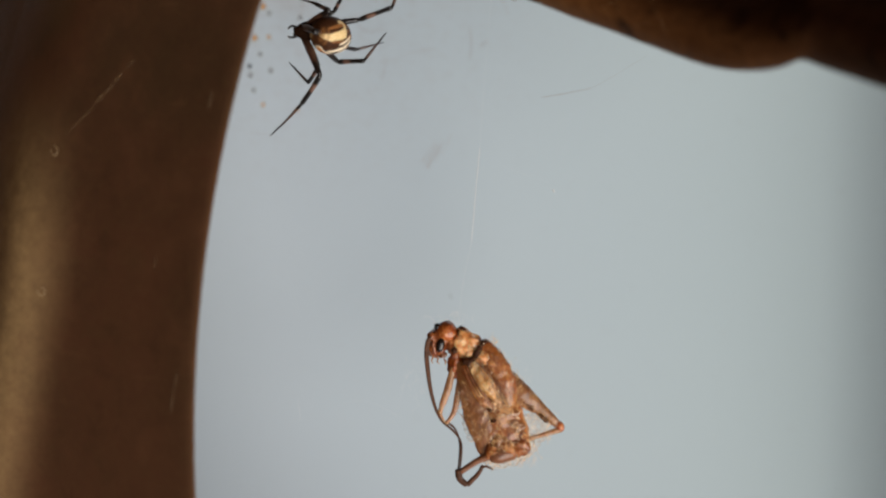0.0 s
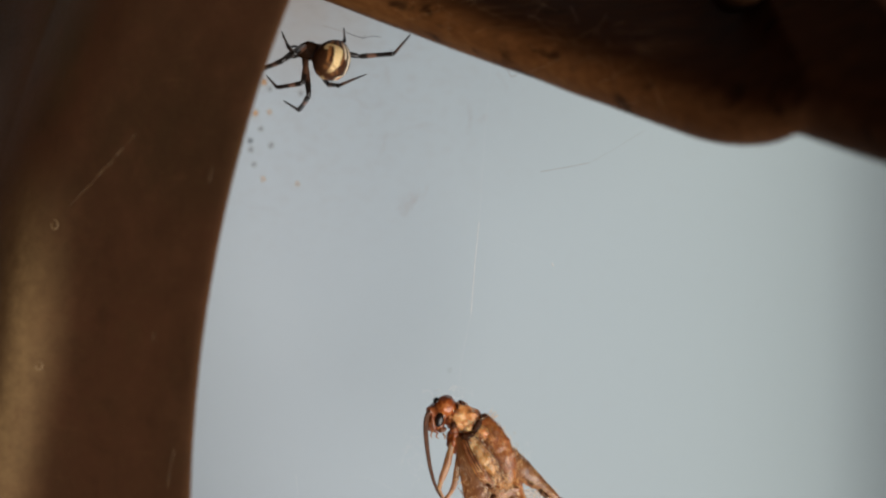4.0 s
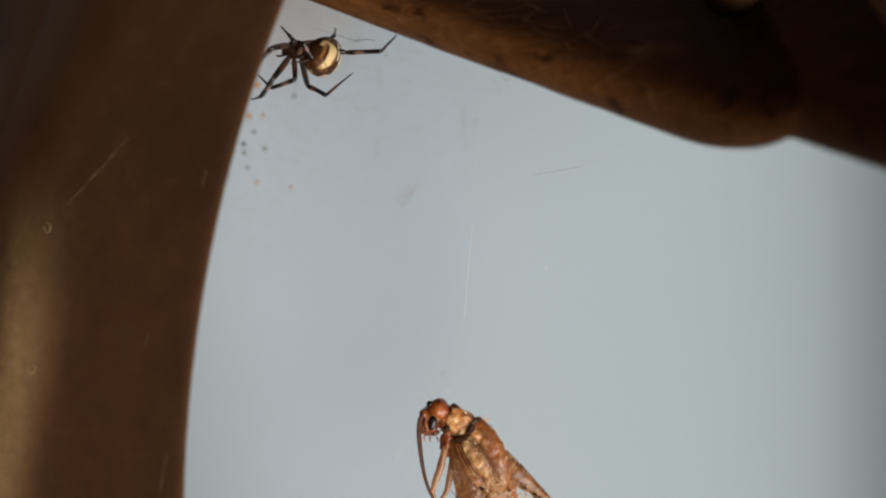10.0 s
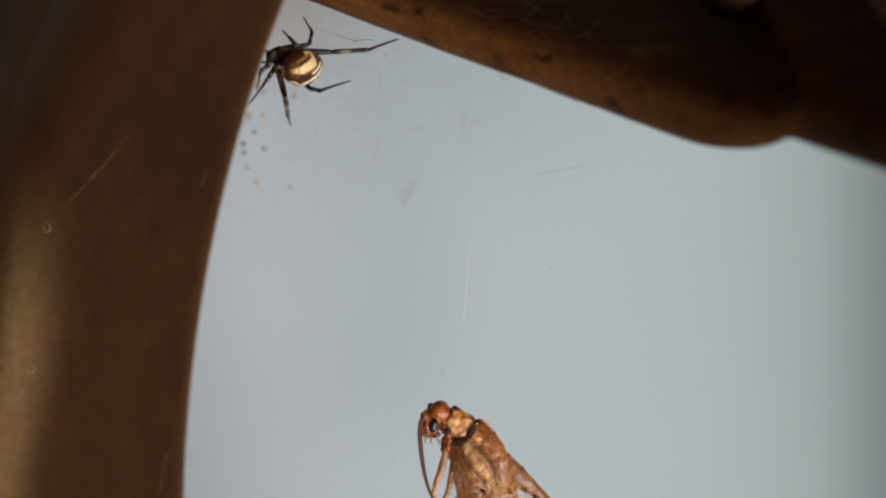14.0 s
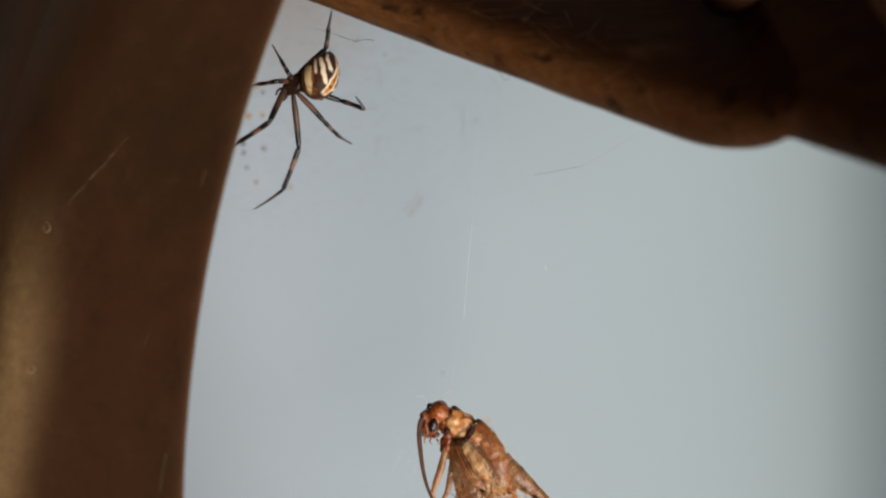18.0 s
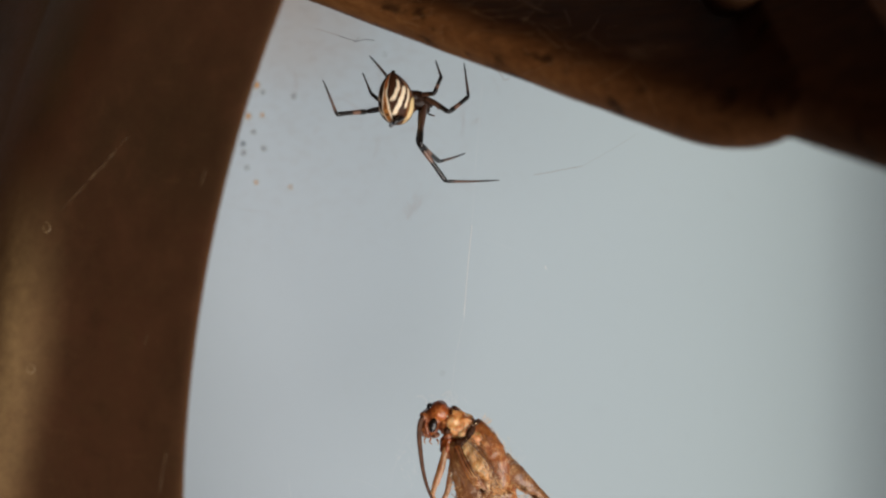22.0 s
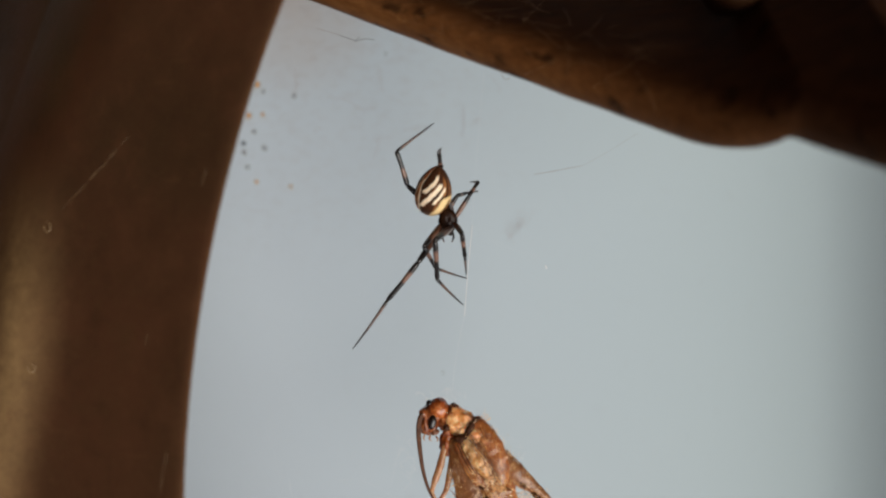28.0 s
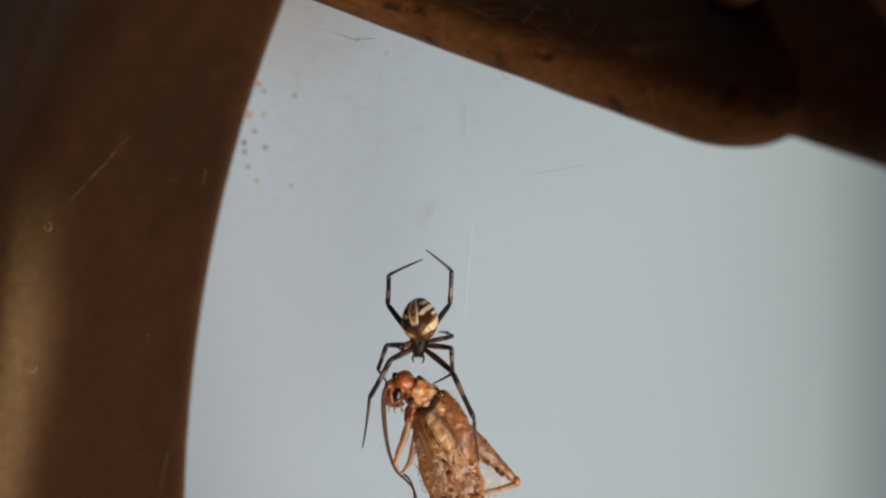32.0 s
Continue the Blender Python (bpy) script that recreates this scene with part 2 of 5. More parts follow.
def abdomen_skin():
    """Dark brown with a pale midline and slanting cream stripes; dorsal is +y, the tip +z."""
    m, n, l, b = material("abdomen_skin", 0.45, 0.0, 0.12)
    tc = n.new("ShaderNodeTexCoord")
    sep = n.new("ShaderNodeSeparateXYZ")
    l.new(tc.outputs["Object"], sep.inputs[0])
    wob = noise_tex(n, l, 900.0, 3.0)
    wv = calc(n, l, "MULTIPLY", calc(n, l, "SUBTRACT", wob.outputs[0], 0.5), 0.35)
    ang = calc(n, l, "ABSOLUTE", calc(n, l, "ARCTAN2", sep.outputs[0], sep.outputs[1]))
    z = calc(n, l, "DIVIDE", sep.outputs[2], 47 * STEP)
    angw = calc(n, l, "ADD", ang, wv)

    def band(mid, slope, half, z0, z1, soft=0.05):
        d = calc(n, l, "ABSOLUTE", calc(n, l, "SUBTRACT", angw, calc(n, l, "ADD", calc(n, l, "MULTIPLY", z, slope), mid)))
        k = n.new("ShaderNodeMapRange")
        k.interpolation_type = "SMOOTHSTEP"
        k.inputs[1].default_value, k.inputs[2].default_value = half + soft, half - soft
        l.new(d, k.inputs[0])
        a = n.new("ShaderNodeMapRange")
        a.interpolation_type = "SMOOTHSTEP"
        a.inputs[1].default_value, a.inputs[2].default_value = z0 - 0.06, z0 + 0.06
        l.new(z, a.inputs[0])
        c = n.new("ShaderNodeMapRange")
        c.interpolation_type = "SMOOTHSTEP"
        c.inputs[1].default_value, c.inputs[2].default_value = z1 + 0.06, z1 - 0.06
        l.new(z, c.inputs[0])
        return calc(n, l, "MULTIPLY", k.outputs[0], calc(n, l, "MULTIPLY", a.outputs[0], c.outputs[0]))

    fine = noise_tex(n, l, 9000.0, 4.0)
    dark = ramp(n, l, fine.outputs[0], [(0.3, (0.0288, 0.0112, 0.0056)), (0.7, (0.0704, 0.0272, 0.0112))]).outputs[0]
    cream = ramp(n, l, fine.outputs[0], [(0.3, (0.82, 0.62, 0.39)), (0.7, (0.93, 0.81, 0.62))]).outputs[0]
    orange = ramp(n, l, fine.outputs[0], [(0.3, (0.43, 0.145, 0.032)), (0.7, (0.58, 0.245, 0.065))]).outputs[0]
    yellow = ramp(n, l, fine.outputs[0], [(0.3, (0.70, 0.46, 0.19)), (0.7, (0.86, 0.66, 0.36))]).outputs[0]
    tan = (0.28, 0.115, 0.036)
    rust = (0.20, 0.074, 0.023)
    ink = (0.020, 0.009, 0.005)
    col = dark
    for mid, slope, half, z0, z1 in ((0.86, 0.50, 0.05, -0.5, 0.85), (1.46, 0.45, 0.06, -0.7, 0.7), (2.02, 0.35, 0.07, -0.7, 0.6)):
        col = mixed(n, l, band(mid, slope, half, z0, z1), col, rust)
    col = mixed(n, l, band(1.62, 0.42, 0.10, 0.05, 0.6), col, tan)
    col = mixed(n, l, band(2.36, 0.3, 0.10, -0.8, 0.4), col, tan)
    # midline: cream edges, orange core pinched by dark knots, redder at the tip
    col = mixed(n, l, band(0.0, -0.06, 0.23, -0.80, 0.97, 0.05), col, cream)
    col = mixed(n, l, band(0.0, -0.05, 0.12, -0.76, 0.97, 0.04), col, orange)
    col = mixed(n, l, band(0.0, 0.0, 0.13, 0.5, 0.97, 0.06), col, (0.50, 0.14, 0.03))
    col = mixed(n, l, band(0.0, 0.0, 0.07, -0.52, -0.42, 0.03), col, ink)
    col = mixed(n, l, band(0.0, 0.0, 0.05, -0.25, 0.05, 0.03), col, (0.13, 0.04, 0.012))
    # slanting cream bands a side, the foremost broad
    col = mixed(n, l, band(0.42, 1.0, 0.14, 0.04, 0.72), col, cream)
    col = mixed(n, l, band(0.93, 1.05, 0.16, -0.50, 0.46), col, cream)
    col = mixed(n, l, band(1.42, 0.9, 0.09, -0.30, 0.34), col, cream)
    col = mixed(n, l, band(1.95, 0.68, 0.28, -0.95, -0.04, 0.07), col, yellow)
    col = mixed(n, l, band(2.20, 0.0, 0.36, -0.14, -0.02), col, yellow)
    col = mixed(n, l, band(2.46, 0.1, 0.10, -0.36, -0.02), col, yellow)
    for z0, z1, mid, half in ((-0.94, -0.91, 1.5, 1.0), (-0.83, -0.80, 1.4, 0.8)):
        col = mixed(n, l, band(mid, 0.0, half, z0, z1, 0.2), col, (0.25, 0.105, 0.03))
    l.new(col, b.inputs["Base Color"])
    l.new(calc(n, l, "ADD", calc(n, l, "MULTIPLY", fine.outputs[0], 0.25), 0.3), b.inputs["Roughness"])
    bump(n, l, b, fine.outputs[0], 0.25, 0.00002)
    return m


def banded(name, stops, rough=0.35):
    """Leg colour along the segment, from joint (0) to joint (1)."""
    m, n, l, b = material(name, rough, 0.0, 0.5)
    tc = n.new("ShaderNodeTexCoord")
    sep = n.new("ShaderNodeSeparateXYZ")
    l.new(tc.outputs["Generated"], sep.inputs[0])
    no = noise_tex(n, l, 5000.0, 3.0)
    f = calc(n, l, "ADD", sep.outputs[2], calc(n, l, "MULTIPLY", calc(n, l, "SUBTRACT", no.outputs[0], 0.5), 0.12))
    col = ramp(n, l, f, stops).outputs[0]
    col = mixed(n, l, calc(n, l, "MULTIPLY", no.outputs[0], 0.22), col, (0.02, 0.011, 0.007))
    b.inputs["Coat Weight"].default_value = 0.25
    b.inputs["Coat Roughness"].default_value = 0.25
    l.new(col, b.inputs["Base Color"])
    bump(n, l, b, no.outputs[0], 0.2, 0.00001)
    return m


DK = (0.0086, 0.0062, 0.0055)
BR = (0.0663, 0.0312, 0.0187)
OR = (0.1482, 0.0686, 0.039)
PK = (0.2106, 0.1131, 0.078)
STAIN = Vector((-0.0168, 0.137, 0.0276))
PANEL = paint_panel()
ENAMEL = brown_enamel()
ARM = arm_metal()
SKIN = abdomen_skin()
LEG_DARK = banded("femur_dark", [(0.0, DK), (0.14, BR), (0.45, (0.1092, 0.0546, 0.0351)), (0.64, (0.0936, 0.0437, 0.0265)), (0.73, DK), (1.0, DK)])
LEG_TAN = banded("femur_tan", [(0.0, BR), (0.16, OR), (0.64, OR), (0.76, DK), (1.0, DK)])
LEG_HIND = banded("femur_hind", [(0.0, BR), (0.2, (0.0273, 0.014, 0.0094)), (0.7, (0.0172, 0.0101, 0.0078)), (0.82, DK), (1.0, DK)])
TIBIA = banded("tibia_bands", [(0.0, DK), (0.22, DK), (0.29, PK), (0.46, PK), (0.54, DK), (1.0, DK)])
META = banded("metatarsus_bands", [(0.0, DK), (0.10, DK), (0.17, (0.1248, 0.0624, 0.039)), (0.5, (0.078, 0.039, 0.0257)), (0.72, DK), (1.0, DK)])
CARAPACE = speckled("carapace", [(0.3, (0.0115, 0.0057, 0.0033)), (0.7, (0.0361, 0.0156, 0.0082))], 1500, 0.22, bumpy=0.25, dist=0.00002, spec=0.14)
EYE_BLACK = speckled("eye_black", [(0.3, (0.006, 0.004, 0.003)), (0.7, (0.014, 0.008, 0.006))], 3000, 0.16, bumpy=0, spec=0.55)
AMBER = shell("amber_shell", (0.1148, 0.0213, 0.0041), (0.328, 0.082, 0.0148), (0.574, 0.2296, 0.0656), 1100, 1.6, 0, 0.2)
FACE = shell("face_brown", (0.070, 0.0145, 0.0040), (0.26, 0.078, 0.0205), (0.56, 0.26, 0.092), 1300, 1.4, 0, 0.15)
TAN = shell("tan_shell", (0.5208, 0.1953, 0.06138), (0.7998, 0.3906, 0.1442), (0.93, 0.6882, 0.3906), 620, 1.6, -35, 0.4)
WING = shell("wing_brown", (0.153, 0.0432, 0.01125), (0.342, 0.126, 0.0333), (0.576, 0.288, 0.0945), 600, 3.2, -28, 0.4)
WING_GOLD = shell("wing_gold", (0.3928, 0.1637, 0.04747), (0.622, 0.3519, 0.1269), (0.802, 0.6302, 0.3519), 900, 5.0, -34, 0.35)
SKIRT = shell("side_membrane", (0.187, 0.0778, 0.0266), (0.266, 0.124, 0.0454), (0.367, 0.205, 0.085), 500, 2.6, -16, 0.5)
WING_GOLD.node_tree.nodes["Principled BSDF"].inputs["Metallic"].default_value = 0.12
DARK_MARK = speckled("dark_mark", [(0.3, (0.030, 0.0115, 0.006)), (0.7, (0.075, 0.027, 0.011))], 1500, 0.5, spec=0.12)
LIMB = shell("cricket_limb", (0.244, 0.109, 0.0391), (0.362, 0.192, 0.0738), (0.487, 0.317, 0.155), 1000, 2.6, -40, 0.6)
FEMUR = shell("femur_brown", (0.14, 0.0514, 0.0174), (0.265, 0.125, 0.0454), (0.438, 0.265, 0.117), 900, 3.0, -40, 0.4)
LIMB_DARK = speckled("cricket_limb_dark", [(0.32, (0.1148, 0.0369, 0.0148)), (0.7, (0.2788, 0.1148, 0.0492))], 1100, 0.35, dist=0.00004)
ANTENNA = speckled("antenna_brown", [(0.3, (0.041, 0.0197, 0.0115)), (0.7, (0.1394, 0.0558, 0.0262))], 1300, 0.5, spec=0.15)
SILK = speckled("silk", [(0.3, (0.58, 0.58, 0.57)), (0.7, (0.70, 0.70, 0.68))], 2000, 0.35, bumpy=0, spec=0.6)
SILK_BROWN = speckled("dusty_silk", [(0.3, (0.2376, 0.1914, 0.1782)), (0.7, (0.33, 0.2772, 0.2574))], 2000, 0.6, bumpy=0)
WISP = speckled("pink_dust_silk", [(0.3, (0.33, 0.2376, 0.2244)), (0.7, (0.396, 0.3036, 0.2904))], 2000, 0.6, bumpy=0)
HAIR_GOLD = speckled("golden_dust_hair", [(0.3, (0.20, 0.105, 0.045)), (0.7, (0.42, 0.25, 0.11))], 2000, 0.5, bumpy=0)
FUZZ = speckled("fuzz", [(0.3, (0.82, 0.42, 0.15)), (0.7, (0.96, 0.66, 0.33))], 1500, 0.3, bumpy=0, spec=0.4)


GLINT = speckled("gilt_silk", [(0.3, (0.90, 0.66, 0.40)), (0.7, (0.96, 0.82, 0.58))], 1500, 0.25, metal=0.6, bumpy=0, spec=0.6)
SILK.node_tree.nodes["Principled BSDF"].inputs["Coat Weight"].default_value = 0.4
SILK.node_tree.nodes["Principled BSDF"].inputs["Coat Roughness"].default_value = 0.35


def veil():
    m, n, l, b = material("silk_veil", 0.4, 0.0, 0.3)
    no = noise_tex(n, l, 2600.0, 6.0, 0.7)
    b.inputs["Base Color"].default_value = (0.80, 0.58, 0.36, 1)
    l.new(ramp(n, l, no.outputs[0], [(0.40, (0.03, 0.03, 0.03)), (0.72, (0.42, 0.42, 0.42))]).outputs[0], b.inputs["Alpha"])
    return m


VEIL = veil()
DEBRIS = speckled("debris_dark", [(0.3, (0.0396, 0.033, 0.0297)), (0.7, (0.1056, 0.0924, 0.0858))], 2500, 0.6)


def dried(name, colour, full=0.95):
    """A dried spot that thins out towards its edge."""
    m, n, l, b = material(name, 0.55, 0.0, 0.3)
    no = noise_tex(n, l, 6000.0, 4.0)
    l.new(mixed(n, l, no.outputs[0], tuple(x * 0.85 for x in colour), tuple(min(1.0, x * 1.15) for x in colour)), b.inputs["Base Color"])
    tc = n.new("ShaderNodeTexCoord")
    ln = n.new("ShaderNodeVectorMath")
    ln.operation = "DISTANCE"
    ln.inputs[1].default_value = (0.5, 0.5, 0.5)
    mp = n.new("ShaderNodeMapping")
    mp.inputs["Scale"].default_value = (1, 0, 1)
    mp.inputs["Location"].default_value = (0, 0.5, 0)
    l.new(tc.outputs["Generated"], mp.inputs["Vector"])
    l.new(mp.outputs[0], ln.inputs[0])
    mr = n.new("ShaderNodeMapRange")
    mr.interpolation_type = "SMOOTHSTEP"
    mr.inputs[1].default_value, mr.inputs[2].default_value = 0.15, 0.5
    mr.inputs[3].default_value, mr.inputs[4].default_value = full, 0.0
    l.new(ln.outputs["Value"], mr.inputs[0])
    l.new(mr.outputs[0], b.inputs["Alpha"])
    return m


DROP_TAN = dried("dropping_tan", (0.60, 0.34, 0.14))
DROP_GREY = dried("dropping_grey", (0.2772, 0.2772, 0.2838))
LINT = speckled("dusty_lint", [(0.3, (0.36, 0.35, 0.36)), (0.7, (0.40, 0.40, 0.42))], 2000, 0.6, bumpy=0)
PINK_LINT = speckled("pink_lint", [(0.3, (0.32, 0.275, 0.285)), (0.7, (0.37, 0.325, 0.335))], 2000, 0.6, bumpy=0)
DROP_BLACK = dried("dropping_black", (0.033, 0.033, 0.0363))
CHIP = speckled("chipped_gold", [(0.3, (0.1584, 0.099, 0.0462)), (0.7, (0.2904, 0.1914, 0.0924))], 900, 0.45)


def rubbed():
    m, n, l, b = material("rubbed_paint", 0.5, 0.0, 0.3)
    no = noise_tex(n, l, 1500.0, 5.0, 0.7)
    b.inputs["Base Color"].default_value = (0.1716, 0.1023, 0.0495, 1)
    l.new(ramp(n, l, no.outputs[0], [(0.38, (0.02, 0.02, 0.02)), (0.70, (0.32, 0.32, 0.32))]).outputs[0], b.inputs["Alpha"])
    return m


RUBBED = rubbed()
BRASS = speckled("dark_bronze", [(0.3, (0.026, 0.0105, 0.0042)), (0.7, (0.062, 0.025, 0.009))], 700, 0.5, metal=0.2, spec=0.2)

# ---- mesh helpers ----


def part(name, bm, mat, parent, label="", smooth=True):
    me = bpy.data.meshes.new(name)
    bmesh.ops.recalc_face_normals(bm, faces=bm.faces[:])
    bm.to_mesh(me)
    bm.free()
    if smooth:
        for p in me.polygons:
            p.use_smooth = True
    me.materials.append(mat)
    ob = new(name, me)
    if parent is not None:
        ob.parent = parent
    else:
        ob.matrix_basis = BASE
    if label:
        tagged(ob, label)
    return ob


def holder(name, label, category, place=(0, 0, 0), group="", kind=""):
    ob = new(name)
    ob.empty_display_size = 0.001
    ob.matrix_basis = BASE @ Matrix.Translation(place)
    return tagged(ob, label, category, group, kind)


def tube(bm, pts, radii, sides=10, flat=1.0, flat_dir=None):
    """A tapered tube along pts; flat squeezes it along flat_dir."""
    pts = [Vector(p) for p in pts]
    if isinstance(radii, (int, float)):
        radii = [radii] * len(pts)
    rings = []
    side = None
    for i, p in enumerate(pts):
        d = (pts[min(i + 1, len(pts) - 1)] - pts[max(i - 1, 0)])
        d = d.normalized() if d.length > 1e-12 else Vector((0, 0, 1))
        if side is None:
            side = d.orthogonal().normalized()
        side = (side - d * side.dot(d))
        side = side.normalized() if side.length > 1e-9 else d.orthogonal().normalized()
        up = d.cross(side)
        ring = []
        for k in range(sides):
            a = 2 * math.pi * k / sides
            off = (side * math.cos(a) + up * math.sin(a)) * radii[i]
            if flat_dir is not None:
                f = Vector(flat_dir).normalized()
                off -= f * off.dot(f) * (1 - flat)
            ring.append(bm.verts.new(p + off))
        rings.append(ring)
    for a, b in zip(rings, rings[1:]):
        for k in range(sides):
            bm.faces.new((a[k], a[(k + 1) % sides], b[(k + 1) % sides], b[k]))
    bm.faces.new(list(reversed(rings[0])))
    bm.faces.new(rings[-1])


def curve_pts(pts, n):
    """Smooth points through pts (Catmull-Rom)."""
    pts = [Vector(p) for p in pts]
    out = []
    for i in range(n + 1):
        f = i / n * (len(pts) - 1)
        k = min(int(f), len(pts) - 2)
        t = f - k
        p0, p1, p2, p3 = pts[max(k - 1, 0)], pts[k], pts[k + 1], pts[min(k + 2, len(pts) - 1)]
        out.append(0.5 * ((2 * p1) + (p2 - p0) * t + (2 * p0 - 5 * p1 + 4 * p2 - p3) * t * t + (3 * p1 - p0 - 3 * p2 + p3) * t ** 3))
    return out


def crumple(bm, amp, scale, seed=0.0):
    """Push the surface in and out, finely wrinkled."""
    bmesh.ops.recalc_face_normals(bm, faces=bm.faces[:])
    bm.normal_update()
    off = Vector((seed, seed * 1.7, -seed))
    for v in bm.verts:
        v.co += v.normal * amp * STEP * (noise.noise(v.co * scale + off) + 0.5 * noise.noise(v.co * scale * 2.7 + off))


def lerp_list(vals, n):
    return [float(np.interp(i / n * (len(vals) - 1), range(len(vals)), vals)) for i in range(n + 1)]


def blob(bm, centre, radii, turn_matrix=None, seg=24, rings=16, lump=0.0, seed=0.0):
    """An ellipsoid with slight lumps."""
    c = Vector(centre)
    verts = bmesh.ops.create_uvsphere(bm, u_segments=seg, v_segments=rings, radius=1.0)["verts"]
    for v in verts:
        d = v.co.copy()
        k = 1.0 + lump * noise.noise(d * 2.2 + Vector((seed, seed * 2, 0)))
        p = Vector((d.x * radii[0], d.y * radii[1], d.z * radii[2])) * k
        if turn_matrix is not None:
            p = turn_matrix @ p
        v.co = c + p


# ---- the place: pale panel, round brown housing, arm ----
BACK = BOARD
NEAR = 0.88           # the housing's rim stands this much nearer than 0.1 m


def back_panel():
    """Pale board that sweeps up in a cove along one side."""
    bm = bmesh.new()
    x0, rad, thick = 0.0420, 0.0215, 0.004
    prof = [(-0.085 + i * 0.0115, BACK) for i in range(0, 11)]
    arc = [radians(5 * i) for i in range(0, 19)]
    prof += [(x0 + rad * math.sin(a), BACK - rad * (1 - math.cos(a))) for a in arc]
    prof += [(x0 + (rad + thick) * math.sin(a), BACK + thick - (rad + thick) * (1 - math.cos(a)) * 0.9999) for a in reversed(arc)]
    prof += [(-0.085, BACK + thick)]
    zs = [-0.10, -0.0985] + [-0.09 + 0.01 * i for i in range(16)] + [0.0725, 0.074]
    rows = [[bm.verts.new((x, y, z)) for x, y in prof] for z in zs]
    for a, b in zip(rows, rows[1:]):
        for k in range(len(prof)):
            bm.faces.new((a[k], a[(k + 1) % len(prof)], b[(k + 1) % len(prof)], b[k]))
    bm.faces.new(rows[0])
    bm.faces.new(list(reversed(rows[-1])))
    ob = part("back_panel", bm, PANEL, None)
    tagged(ob, "pale blue-grey painted board with a coved side", "panel", kind="structure")
    return ob


def sky_blocker(name, centre, size, label):
    """Plain dark slab, out of view, added to block sky light from one side."""
    bm = bmesh.new()
    bmesh.ops.create_cube(bm, size=1.0)
    for v in bm.verts:
        v.co = Vector([c0 + k * s0 for c0, k, s0 in zip(centre, v.co, size)])
    bmesh.ops.bevel(bm, geom=bm.edges[:], offset=0.003, segments=2, affect="EDGES")
    tagged(part(name, bm, ENAMEL, None, smooth=False), label, "wall", kind="structure")


# unseen blocker: leaves the arm's leaning face darker
sky_blocker("sky_blocker_north", (0, 0.0, 0.089), (1.6, 1.5, 0.02), "unseen dark brown slab added to keep sky light off the arm")
# unseen blocker: takes the sky's reflection off the housing's upper corner
sky_blocker("sky_blocker_west", (-0.22, 0.0, -0.172), (0.02, 1.5, 0.5), "unseen dark brown slab added to darken the housing's upper corner")
back_panel()


